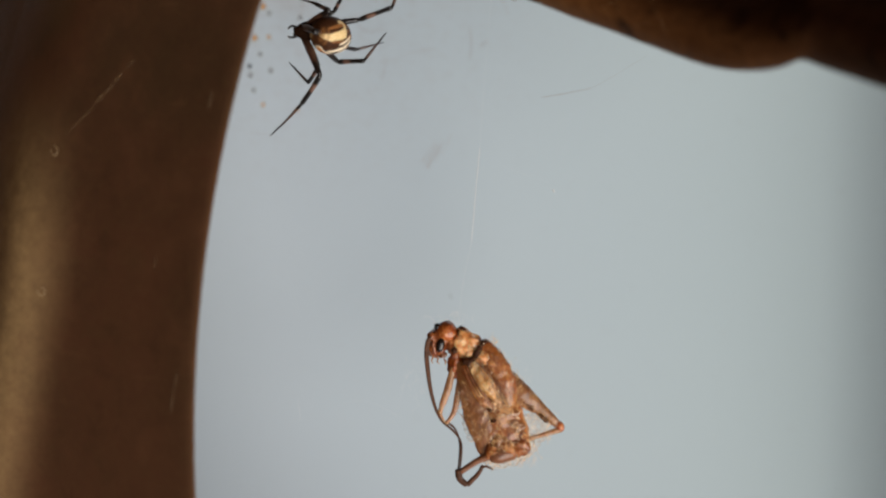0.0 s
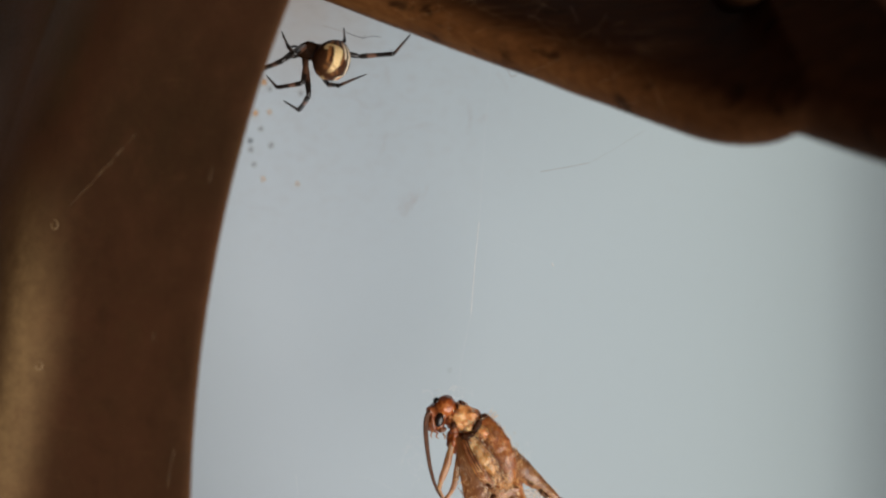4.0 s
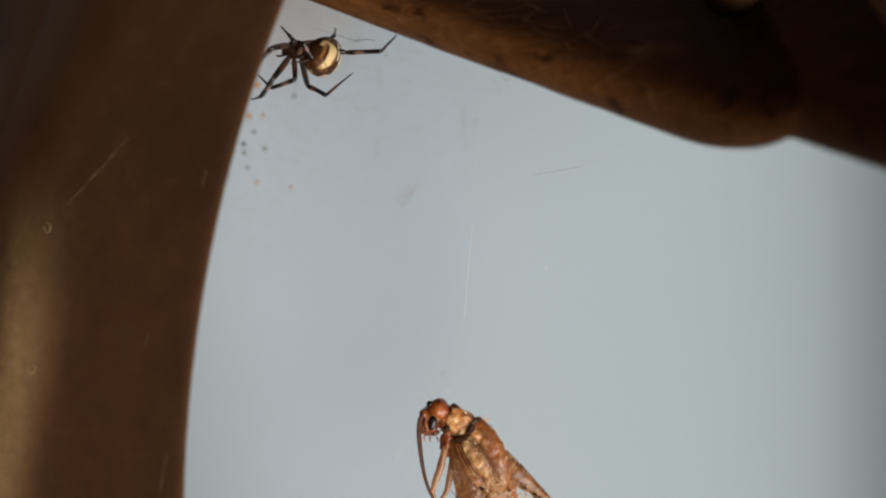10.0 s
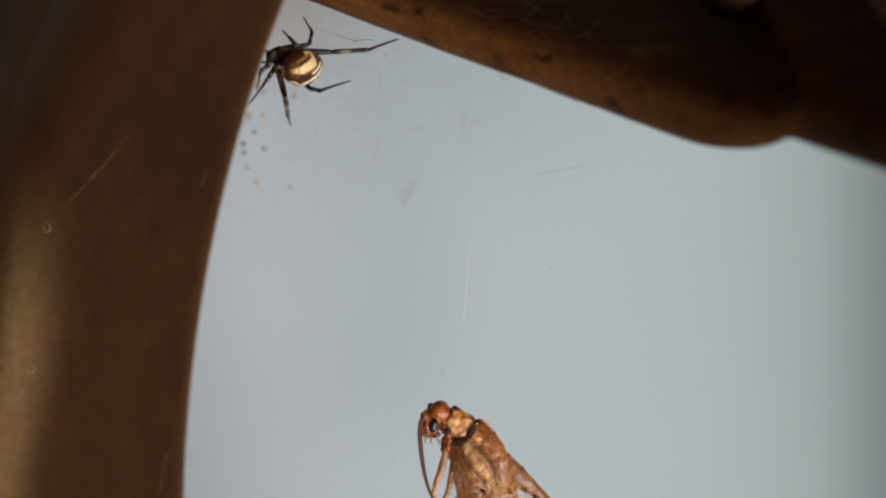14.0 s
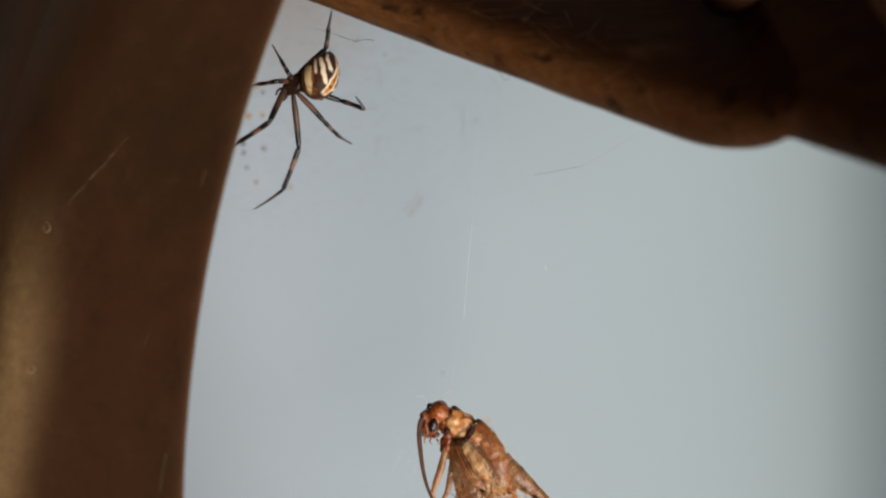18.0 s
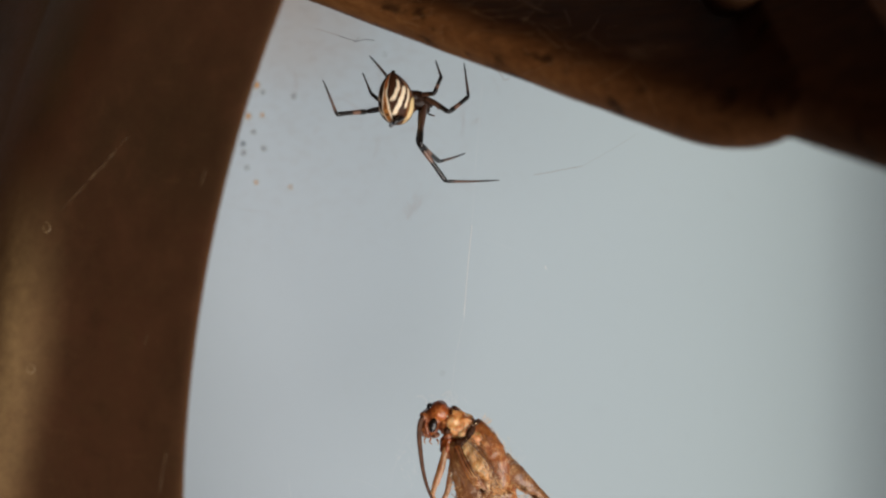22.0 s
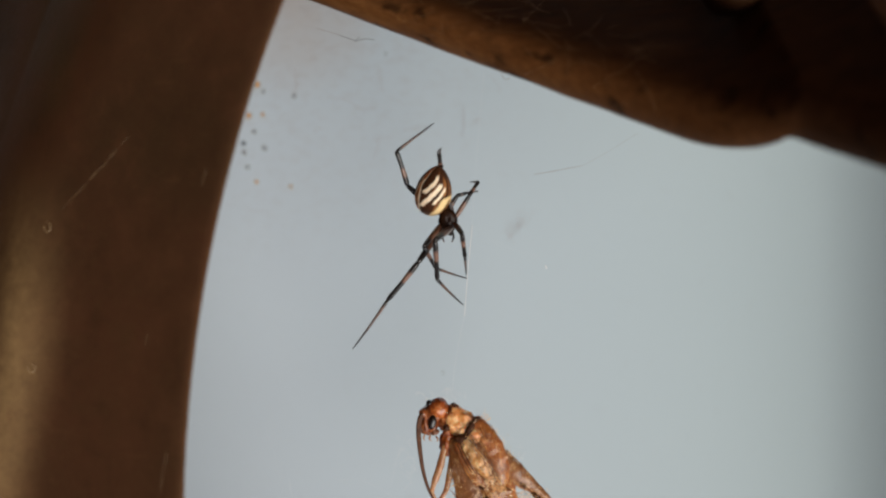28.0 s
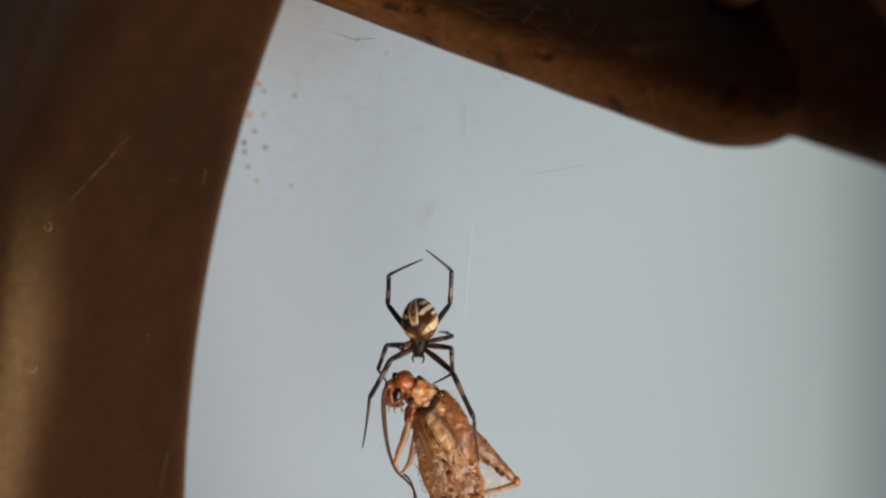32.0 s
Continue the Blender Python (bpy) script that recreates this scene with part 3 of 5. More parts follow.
def housing():
    """Round brown housing: thin lip, broad leaning flange with an upright fold, flaring wall behind."""
    root = holder("metal_housing", "round brown enamelled metal housing with a rolled rim", "housing")
    y0 = 0.100 * NEAR
    cx, cz = (2912 - 784) / FOCAL * y0, (441 - 944) / FOCAL * y0
    rad = 2587 / FOCAL * y0

    def swell(x, z):
        """An upright fold low on the flange; the upper corner rolls away."""
        x, z = x / NEAR, z / NEAR
        fade = 1 - min(1.0, max(0.0, (z + 0.005) / 0.016))
        away = min(0.016, max(0.0, -x - 0.033 + 0.5 * (z - 0.008)))
        return NEAR * (away * away / 0.034 - 0.0024 * fade * fade * math.exp(-((x + 0.0386 + 0.22 * max(0.0, -z - 0.008)) / 0.0036) ** 2))

    def sweep(profile, name, label):
        bm = bmesh.new()
        seg = 288
        rows = []
        for i in range(seg):
            a = 2 * math.pi * i / seg
            rows.append([bm.verts.new((cx + (rad + r) * math.cos(a), y, cz + (rad + r) * math.sin(a))) for r, y in profile])
        for i in range(seg):
            a, b = rows[i], rows[(i + 1) % seg]
            for k in range(len(profile)):
                j = (k + 1) % len(profile)
                bm.faces.new((a[k], a[j], b[j], b[k]))
        if name == "flange":
            for v in bm.verts:
                v.co.y += swell(v.co.x, v.co.z)
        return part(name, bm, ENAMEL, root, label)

    mm = 0.001 * NEAR
    lip = [(0.15 * mm - 0.15 * mm * math.cos(radians(a)), y0 - 0.15 * mm * math.sin(radians(a))) for a in range(-60, 91, 15)]
    front = [(0.8, 0.1)] + [(r * 0.8, r * 0.8 * 0.56 - 0.35) for r in range(2, 33)] + [(34, 19)]
    back = [(34, 21), (22, 14), (12, 8), (4, 3.4), (1.2, 1.4)]
    prof = lip + [(r * mm, y0 + d * mm) for r, d in front] + [(r * mm, y0 + d * mm) for r, d in back]
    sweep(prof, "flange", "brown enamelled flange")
    wall = [(2.2, 1.9), (3.6, 4), (6.5, 14), (10, 26), (17.5, 56), (19, 56), (11.5, 26), (8, 14), (5, 4), (3.4, 2.3)]
    sweep([(r * mm, y0 + d * mm) for r, d in wall], "wall", "flaring inner wall")
    # fine scratches and a bubble in the paint
    def face_at(u, v):
        """Where the line of sight (u, v) meets the flange's front."""
        y = y0
        for _ in range(8):
            p = Vector(((u - 784) / FOCAL * y, y, (441 - v) / FOCAL * y))
            y = front_depth(p, cx, cz, rad, prof) + swell(p.x, p.z)
        return Vector(((u - 784) / FOCAL * y, y - 0.00002, (441 - v) / FOCAL * y))
    for pts, wd in (([(208, 266), (196, 280), (184, 294)], 5.5), ([(186, 292), (170, 308), (156, 322)], 4.5), ([(158, 322), (136, 344), (108, 372)], 2.6), ([(296, 800), (290, 835), (284, 868)], 3.6),
                    ([(230, 240), (214, 258)], 2.0), ([(262, 590), (258, 612)], 3.0), ([(365, 300), (358, 330)], 3.0)):
        bm = bmesh.new()
        q = curve_pts([face_at(*p) for p in pts], 14)
        tube(bm, q, [0.8 * wd * STEP * (0.35 + 0.65 * math.sin(math.pi * i / 14)) for i in range(15)], 8, 0.05, (0, 1, 0.3))
        part("scratch", bm, RUBBED, root, "faint rubbed scratch")
    for u, v, ru, rv, wd in ((84, 402, 5.5, 8.5, 1.1), (56, 652, 6.5, 7.5, 0.8)):
        bm = bmesh.new()
        ring = [face_at(u + ru * math.cos(a), v + rv * math.sin(a)) for a in [radians(15 * i) for i in range(-7, 14)]]
        tube(bm, ring, wd * STEP, 6)
        part("paint_bubble", bm, CHIP, root, "small round chip in the paint")
    return root


def front_depth(p, cx, cz, rad, prof):
    """Depth of the flange's front at a place across it."""
    r = math.hypot(p.x - cx, p.z - cz) - rad
    front = [q for q in prof if q[0] > 0.0003][:33]
    return float(np.interp(r, [q[0] for q in front], [q[1] for q in front]))


housing()


def arm():
    """Weathered brown arm: broad rounded bar with a blunt end, a second rail behind it, a pivot cap."""
    root = holder("bracket_arm", "weathered dark brown bracket arm with cobwebs", "bracket")

    # cross-section in mm: rounded lower lip, face leaning back (y away from the camera, z up)
    section = [(9, 5.2), (6, 2.7), (3, 0.9), (1, 0.15), (-0.6, 0.25), (-1.9, 0.95), (-2.6, 1.9), (-2.6, 2.7), (-1.9, 3.7), (-0.2, 5.2), (4.0, 8.2), (10.0, 12.6),
               (17.0, 17.8), (24.0, 23.0), (27.0, 24.6), (28.0, 23.0), (21.0, 14.5), (14.0, 9.0)]

    def lower_edge(u):
        """Height of the arm's lower edge: straight, a blunt rounded nose, then the narrower rail."""
        v = (u - 545) * 0.372
        if u > 1210:
            e = min(1.0, (u - 1210) / 255)
            v = (u - 545) * 0.372 - 0.372 * 128 * e * e - 145 * (1 - math.sqrt(1 - e ** 2.2))
            v = max(v, 249 + (u - 1420) * 0.345) - 5 * math.exp(-((u - 1310) / 60) ** 2)
        return v

    def nearness(u):
        """The arm comes forward from the board's corner towards its nose."""
        return 70 + 560 * min(1.2, max(0.0, (u - 250) / 1190)) ** 1.6

    def girth(u):
        return at(u, 0, nearness(u)).y / at(u, 0, 90 + 210 * min(1.0, (u - 250) / 1190)).y * min(1.0, 0.62 + 0.38 * (u - 250) / 900)

    bm = bmesh.new()
    rows = []
    for i in range(161):
        u = 250 + 12 * i
        base, k = at(u, lower_edge(u), nearness(u)), girth(u)
        ring = []
        for y, z in section:
            j = 0.00010 * noise.noise(Vector((u * 0.012, y * 0.5, z * 0.2)))
            ring.append(bm.verts.new((base.x, base.y + y * 0.001 * k + j, base.z + z * 0.001 * k + j)))
        rows.append(ring)
    for a, b in zip(rows, rows[1:]):
        for k in range(len(a)):
            bm.faces.new((a[k], a[(k + 1) % len(a)], b[(k + 1) % len(a)], b[k]))
    bm.faces.new(rows[0])
    bm.faces.new(list(reversed(rows[-1])))
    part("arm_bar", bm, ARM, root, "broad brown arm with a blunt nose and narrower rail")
    # pivot cap
    bm = bmesh.new()
    c = at(1334, -64, 560) + Vector((0, 0.0035, 0))
    tube(bm, [c + Vector((0, 0.004, 0)), c + Vector((0, -0.0004, 0)), c + Vector((0, -0.0009, 0)), c + Vector((0, -0.0011, 0))],
         [0.0020, 0.0020, 0.0017, 0.0006], 32)
    cap = part("pivot_cap", bm, BRASS, root, "dark bronze pivot cap")
    # hairs of dusty web across the arm
    face_z = [q[1] for q in section[4:14]]
    face_y = [q[0] for q in section[4:14]]
    rng = random.Random(5)
    for i in range(90):
        u = rng.uniform(590, 1160)
        high = rng.uniform(18, 190)
        ln = rng.uniform(20, 95)
        a = rng.choice((rng.gauss(0.35, 0.4), rng.gauss(-0.7, 0.4)))
        bend = rng.uniform(-6, 6)
        pts = []
        for t in (-0.5, -0.15, 0.2, 0.5):
            pu = u + ln * t * math.cos(a)
            h = max(6.0, high + ln * t * (math.sin(a) + 0.37 * math.cos(a)) + bend * (0.25 - t * t))
            base, k = at(pu, (pu - 545) * 0.372, nearness(pu)), girth(pu)
            hz = h * STEP * 1000 * 0.9
            hy = float(np.interp(hz, face_z, face_y)) - 0.25
            pts.append(base + Vector((0, hy * 0.001, hz * 0.001)) * k)
        bm = bmesh.new()
        tube(bm, curve_pts(pts, 8), rng.uniform(0.05, 0.15) * STEP, 4)
        part("web_hair", bm, HAIR_GOLD, root)
    return root


arm()

# ---- droppings and debris on the panel ----


def on_panel(u, v):
    y = BACK
    return Vector(((u - 784) / FOCAL * y, y, (441 - v) / FOCAL * y))


def dropping(u, v, size, mat, label):
    bm = bmesh.new()
    s = size * STEP * 1.12
    blob(bm, (0, -0.00001, 0), (s * 1.2, 0.00001, s * 1.25), seg=18, rings=10, lump=0.25, seed=u * 0.1)
    ob = part("dropping", bm, mat, None)
    ob.matrix_basis = BASE @ Matrix.Translation(on_panel(u, v))
    tagged(ob, label, "dropping", group="droppings on the panel")


for spec in ((455, 150, 6.5, DROP_TAN), (440, 205, 6, DROP_TAN), (465, 203, 4, DROP_TAN), (450, 233, 4, DROP_GREY), (431, 254, 4.5, DROP_BLACK),
             (432, 270, 4.5, DROP_GREY), (468, 262, 4.5, DROP_GREY), (454, 322, 4, DROP_TAN), (521, 170, 4, DROP_GREY), (466, 162, 3.8, DROP_GREY),
             (515, 330, 3.4, DROP_TAN), (784, 660, 2, DROP_GREY), (682, 95, 2.2, DROP_GREY), (438, 296, 4, DROP_GREY)):
    word = {"dropping_tan": "small tan spider dropping on the pale panel", "dropping_grey": "small grey spider dropping on the pale panel",
            "dropping_black": "tiny black spider dropping on the pale panel"}[spec[3].name]
    dropping(*spec[:4], word)

rng_s = random.Random(21)
for i in range(30):
    u, v = (rng_s.uniform(470, 830), rng_s.uniform(40, 330)) if i < 22 else (rng_s.uniform(480, 960), rng_s.uniform(150, 420))
    ln, a, bend = rng_s.uniform(10, 42), rng_s.gauss(0.2, 0.9), rng_s.uniform(-8, 8)
    if v < (u - 545) * 0.372 + 25:
        continue
    bm = bmesh.new()
    q = [Vector(((ln * k * math.cos(a) - bend * (0.25 - k * k) * math.sin(a)) * STEP * 1.3, -0.00002, (ln * k * math.sin(a) + bend * (0.25 - k * k) * math.cos(a)) * STEP * 1.3)) for k in (-0.5, -0.2, 0.15, 0.5)]
    tube(bm, curve_pts(q, 9), rng_s.uniform(0.10, 0.24) * STEP, 4)
    ob = part("lint", bm, LINT, None)
    ob.matrix_basis = BASE @ Matrix.Translation(on_panel(u, v))
    tagged(ob, "fine pinkish lint hair on the pale board", "lint", group="lint on the board")

for pts, wd in (([(588, 173), (612, 175), (637, 194), (656, 192), (675, 190)], 0.6), ([(702, 236), (724, 229), (746, 224), (768, 231)], 0.4), ([(672, 120), (674, 140), (679, 164)], 0.5),
                ([(553, 239), (560, 231), (569, 225)], 0.5), ([(424, 372), (452, 373), (482, 376)], 0.4), ([(818, 186), (821, 212), (818, 244)], 0.8), ([(836, 219), (844, 214), (851, 209)], 1.2),
                ([(560, 82), (580, 86), (604, 84)], 0.5), ([(690, 170), (704, 178), (716, 190)], 0.4), ([(866, 132), (878, 146), (886, 166)], 0.5), ([(520, 120), (525, 142), (522, 165)], 0.9),
                ([(670, 240), (668, 262), (660, 284)], 0.6), ([(640, 134), (652, 140), (660, 139)], 0.7)):
    bm = bmesh.new()
    tube(bm, curve_pts([on_panel(*p) + Vector((0, -0.00002, 0)) for p in pts], 24), [wd * STEP * (0.25 + 0.75 * math.sin(math.pi * (i + 0.5) / 25)) for i in range(25)], 5)
    tagged(part("lint", bm, PINK_LINT, None), "wavering pinkish dust thread on the pale board", "lint", group="lint on the board")

# ---- web strands ----


def strand(pts, width, mat, label, name="silk_thread"):
    bm = bmesh.new()
    q = curve_pts([at(*p) for p in pts], 4 * len(pts) + 8)
    tube(bm, q, width * STEP, 5)
    ob = part(name, bm, mat, None)
    tagged(ob, label, "thread", group="web threads")
    return ob


strand([(836, 398, 0), (829, 470, 0), (822, 560, 0)], 0.62, SILK, "thin white silk thread hanging in the web")
strand([(822, 560, 0), (806, 640, 0), (800, 706, 6)], 0.12, SILK, "very fine silk thread holding the cricket")
strand([(836, 398, 0), (846, 250, 0), (858, 112, 2)], 0.08, SILK, "very fine silk thread tied to the arm")
strand([(945, 309, 0), (985, 302, 0), (1032, 293, 0)], 0.4, SILK_BROWN, "dusty thread drifting in the web")
strand([(600, 62, 0), (616, 68, 0), (634, 73, 0)], 0.5, DEBRIS, "dark dusty thread near the arm")
strand([(628, 75, 0), (636, 66, 0)], 0.45, DEBRIS, "dark dusty thread near the arm")
strand([(634, 72, 0), (648, 69, 0), (663, 71, 0)], 0.5, DEBRIS, "dark dusty thread near the arm")
strand([(560, 50, 0), (600, 62, 0)], 0.35, SILK_BROWN, "fine dusty thread near the arm")
strand([(868, 118, 0), (884, 126, 0), (893, 140, 0), (903, 138, 0)], 0.5, SILK_BROWN, "fine dusty thread below the arm")
strand([(1036, 291, 0), (1080, 266, 0), (1130, 235, 0)], 0.16, SILK_BROWN, "fine dusty thread below the arm")
strand([(700, 882, 0), (640, 850, 0), (590, 852, 0)], 0.07, SILK, "very fine silk thread beside the cricket")
strand([(765, 708, 0), (716, 780, 0), (690, 860, 0)], 0.07, SILK, "very fine silk thread beside the cricket")
strand([(512, 846, 0), (516, 882, 0)], 0.12, SILK, "very fine silk thread beside the cricket")
strand([(860, 420, 0), (905, 440, 0), (955, 455, 0)], 0.06, SILK, "very fine silk thread in the web")
strand([(965, 470, 0), (968, 476, 0)], 1.0, SILK, "tiny white speck of silk in the web", "silk_speck")

# ---- the cricket ----
CRICKET = at(765, 745)


def c(u, v, w=0.0):
    """A place in the cricket's own space, from web-plane units about its eye."""
    p = Vector(((u - 778) * STEP, -w * STEP, (610 - v) * STEP))
    return p


def cricket():
    root = holder("dead_cricket", "dry brown cricket wrapped in silk hanging in the web", "cricket", CRICKET)
    tilt = lambda deg: Matrix.Rotation(radians(deg), 3, "Y")
    s = STEP
    def rough(bm, amp=1.0, seed=1.0):
        """Wrinkles at two scales."""
        crumple(bm, 1.5 * amp, 1900, seed)
        crumple(bm, 0.7 * amp, 5600, seed + 5)

    # head: round crown, long face below it, dark jaw
    bm = bmesh.new()
    blob(bm, c(790, 589, 2), (20 * s, 22 * s, 20 * s), tilt(20), 44, 32, lump=0.10, seed=1)
    rough(bm, 0.55, 1)
    head = part("crown", bm, AMBER, root, "shiny amber crown of the head")
    bm = bmesh.new()
    blob(bm, c(776, 607, 0), (20 * s, 21 * s, 28 * s), tilt(10), 44, 32, lump=0.16, seed=6)
    for v in bm.verts:
        low = max(0.0, (c(779, 607).z - v.co.z) / (26 * s))
        v.co.x -= 4 * s * low
    rough(bm, 0.8, 2)
    part("lower_head", bm, FACE, head, "mottled brown lower half of the head")
    bm = bmesh.new()
    blob(bm, c(779, 610, 19), (8 * s, 6 * s, 13 * s), tilt(12), 28, 20)
    part("eye", bm, EYE_BLACK, head, "glossy black eye")
    bm = bmesh.new()
    blob(bm, c(774, 578, 8), (6 * s, 8 * s, 6 * s), tilt(30), 24, 16)
    part("eye", bm, EYE_BLACK, head, "glossy black eye")
    bm = bmesh.new()
    blob(bm, c(784, 629, 8), (8 * s, 8 * s, 5 * s), tilt(-15), 28, 20, lump=0.3, seed=9)
    rough(bm, 0.6, 3)
    part("jaw", bm, LIMB_DARK, head, "dark brown jaw")
    bm = bmesh.new()
    tube(bm, curve_pts([c(768, 592, 19), c(767, 610, 22), c(771, 628, 19)], 10), [x * s for x in lerp_list([2.0, 3.0, 2.0], 10)], 9)
    rough(bm, 0.5, 4)
    part("cheek", bm, FACE, head, "pale tan cheek stripe")
    bm = bmesh.new()
    blob(bm, c(763, 595, 17), (7 * s, 7 * s, 8 * s), tilt(-20), 24, 16, lump=0.25, seed=12)
    rough(bm, 0.5, 5)
    part("antenna_base", bm, FACE, head, "swollen base of the antennae")
    bm = bmesh.new()
    blob(bm, c(800, 613, 2), (12 * s, 18 * s, 16 * s), tilt(-20), 32, 24, lump=0.25, seed=15)
    rough(bm, 0.7, 15)
    part("neck", bm, FACE, head, "short brown neck")
    for a, b2, d in (((768, 630), (764, 637), (766, 643)), ((776, 634), (774, 640), (778, 644)), ((786, 636), (789, 640), (788, 645))):
        bm = bmesh.new()
        tube(bm, curve_pts([c(*a, 12), c(*b2, 16), c(*d, 14)], 8), [x * s for x in lerp_list([1.7, 1.4, 0.8], 8)], 7)
        part("palp", bm, LIMB, head)
    # antennae
    for k, (dx, dw) in enumerate(((0, 10), (3, 2))):
        bm = bmesh.new()
        q = curve_pts([c(763 + dx, 594, 17 + dw), c(756 + dx, 604, 18 + dw), c(754 + dx, 636, 14 + dw), c(763 + dx * 0.4, 698, 8 + dw), c(779, 742, 4 + dw),
                       c(803, 766 - 6 * k, dw), c(817 - dx, 790, dw), c(814 - dx, 838, dw)], 48)
        tube(bm, q, [x * s for x in lerp_list([3.2, 3.2, 2.8, 2.6, 2.4, 2.0, 1.8, 1.5], 48)], 7)
        part("antenna", bm, ANTENNA, root, "long brown bent antenna")
    # pronotum: a lumpy saddle, paler towards its rear edge, with a dark ragged rim behind it
    bm = bmesh.new()
    blob(bm, c(825, 612, 0), (25 * s, 27 * s, 33 * s), tilt(-52), 48, 36, lump=0.22, seed=4)
    rough(bm, 0.8, 4)
    pron = part("pronotum", bm, TAN, root, "pale tan collar with dark marks")
    for u, v, w, a, b2, deg in ((834, 622, 22, 11, 8, -40), (815, 601, 18, 10, 7, 30), (838, 602, 18, 12, 7, 35), (806, 628, 14, 8, 8, 0)):
        bm = bmesh.new()
        blob(bm, c(u, v, w), (a * s, 7 * s, b2 * s), tilt(deg), 28, 20, lump=0.35, seed=u)
        rough(bm, 0.9, u)
        part("collar_lobe", bm, TAN if u > 810 else FACE, pron, "raised lobe of the collar")
    for u, v, w, a, b2, deg in ((804, 619, 24, 5.5, 5, 0), (819, 582, 13, 7, 4, 40), (812, 590, 15, 3, 6, -10)):
        bm = bmesh.new()
        blob(bm, c(u, v, w), (a * s, 3 * s, b2 * s), tilt(deg), lump=0.55, seed=u, seg=20, rings=14)
        rough(bm, 0.8, u)
        part("dark_mark", bm, DARK_MARK, pron, "dark brown blotch")
    for q2, r in (([(819, 636, 27), (829, 639, 28), (838, 632, 29)], (3.5, 8, 4)), ([(838, 633, 29), (845, 621, 29), (850, 611, 27)], (3, 7, 5)), ([(849, 613, 27), (855, 606, 24), (864, 603, 18)], (3, 4.5, 2))):
        bm = bmesh.new()
        tube(bm, curve_pts([c(*p) for p in q2], 20), [x * s for x in lerp_list(list(r), 20)], 12, 0.7, (0, 1, 0))
        rough(bm, 1.1, q2[0][0])
        part("dark_mark", bm, DARK_MARK, pron, "dark brown ragged rim")
    bm = bmesh.new()
    blob(bm, c(806, 648, 0), (14 * s, 17 * s, 22 * s), tilt(8), 32, 24, lump=0.3, seed=8)
    rough(bm, 1.0, 8)
    part("thorax", bm, AMBER, root, "reddish brown thorax")
    # body under the wings
    bm = bmesh.new()
    q = curve_pts([c(838, 628, -4), c(860, 680, -2), c(884, 735, 0), c(905, 785, 0), c(912, 806, 0)], 44)
    tube(bm, q, [x * s * (1 + 0.04 * math.sin(i * 0.9)) for i, x in enumerate(lerp_list([24, 38, 42, 37, 20], 44))], 36, 0.75, (0, 1, 0))
    crumple(bm, 1.5, 1100, 7)
    part("abdomen", bm, WING, root, "ringed brown abdomen")
    # near forewing, folded down the side
    bm = bmesh.new()
    q = curve_pts([c(818, 640, 16), c(831, 690, 24), c(846, 745, 24), c(866, 806, 14)], 60)
    tube(bm, q, [x * s for x in lerp_list([11, 20, 23, 16], 60)], 40, 0.22, (0.25, 1, 0))
    rough(bm, 0.9, 9)
    part("side_wing", bm, SKIRT, root, "thin translucent tan wing folded along the side")
    # brown strip with dark veins between the side and the golden wing
    bm = bmesh.new()
    q = curve_pts([c(822, 644, 26), c(838, 676, 33), c(858, 708, 35), c(872, 726, 30)], 44)
    tube(bm, q, [x * s for x in lerp_list([7, 10, 10, 5], 44)], 24, 0.35, (0, 1, 0))
    rough(bm, 0.8, 21)
    strip = part("vein_strip", bm, WING, root, "brown folded strip of wing with dark veins")
    for k in range(4):
        bm = bmesh.new()
        o = k * 4.2
        tube(bm, curve_pts([c(819 + o, 648 - o * 0.45, 31), c(834 + o, 680 - o * 0.4, 37.5), c(855 + o, 714 - o * 0.4, 38)], 18),
             [x * s for x in lerp_list([1.0, 1.2, 0.6], 18)], 6)
        part("wing_vein", bm, DARK_MARK if k in (1, 2) else LIMB_DARK, strip)
    bm = bmesh.new()
    q = curve_pts([c(838, 640, 26), c(852, 662, 35), c(870, 686, 38), c(888, 708, 32)], 50)
    tube(bm, q, [x * s for x in lerp_list([11, 14, 13, 8], 50)], 34, 0.42, (0, 1, 0))
    crumple(bm, 2.2, 1300, 3)
    rough(bm, 1.0, 3)
    part("fore_wing", bm, WING_GOLD, root, "shiny golden forewing")
    bm = bmesh.new()
    blob(bm, c(853, 633, 20), (19 * s, 12 * s, 13 * s), tilt(28), 36, 24, lump=0.2, seed=33)
    rough(bm, 0.7, 33)
    part("wing_shoulder", bm, TAN, root, "pale peach root of the forewing")
    bm = bmesh.new()
    q = curve_pts([c(848, 612, 4), c(868, 634, 13), c(890, 674, 17), c(900, 730, 12)], 60)
    tube(bm, q, [x * s for x in lerp_list([17, 21, 23, 14], 60)], 44, 0.7, (0, 1, 0))
    crumple(bm, 1.6, 1000, 5)
    rough(bm, 0.9, 5)
    part("back_wing", bm, WING, root, "brown forewing over the back")
    # far hind leg bent out
    bm = bmesh.new()
    tube(bm, curve_pts([c(898, 676, -6), c(925, 702, 0), c(958, 728, 0), c(990, 756, 0)], 30), [x * s for x in lerp_list([19, 20, 12, 6], 30)], 28, 0.7, (0, 1, 0))
    rough(bm, 1.0, 2)
    leg = part("hind_leg", bm, FEMUR, root, "stout tan hind leg with dark spots")
    bm = bmesh.new()
    blob(bm, c(993, 759, 0), (8 * s, 7 * s, 10 * s), tilt(-20))
    part("knee", bm, AMBER, leg, "reddish knee")
    bm = bmesh.new()
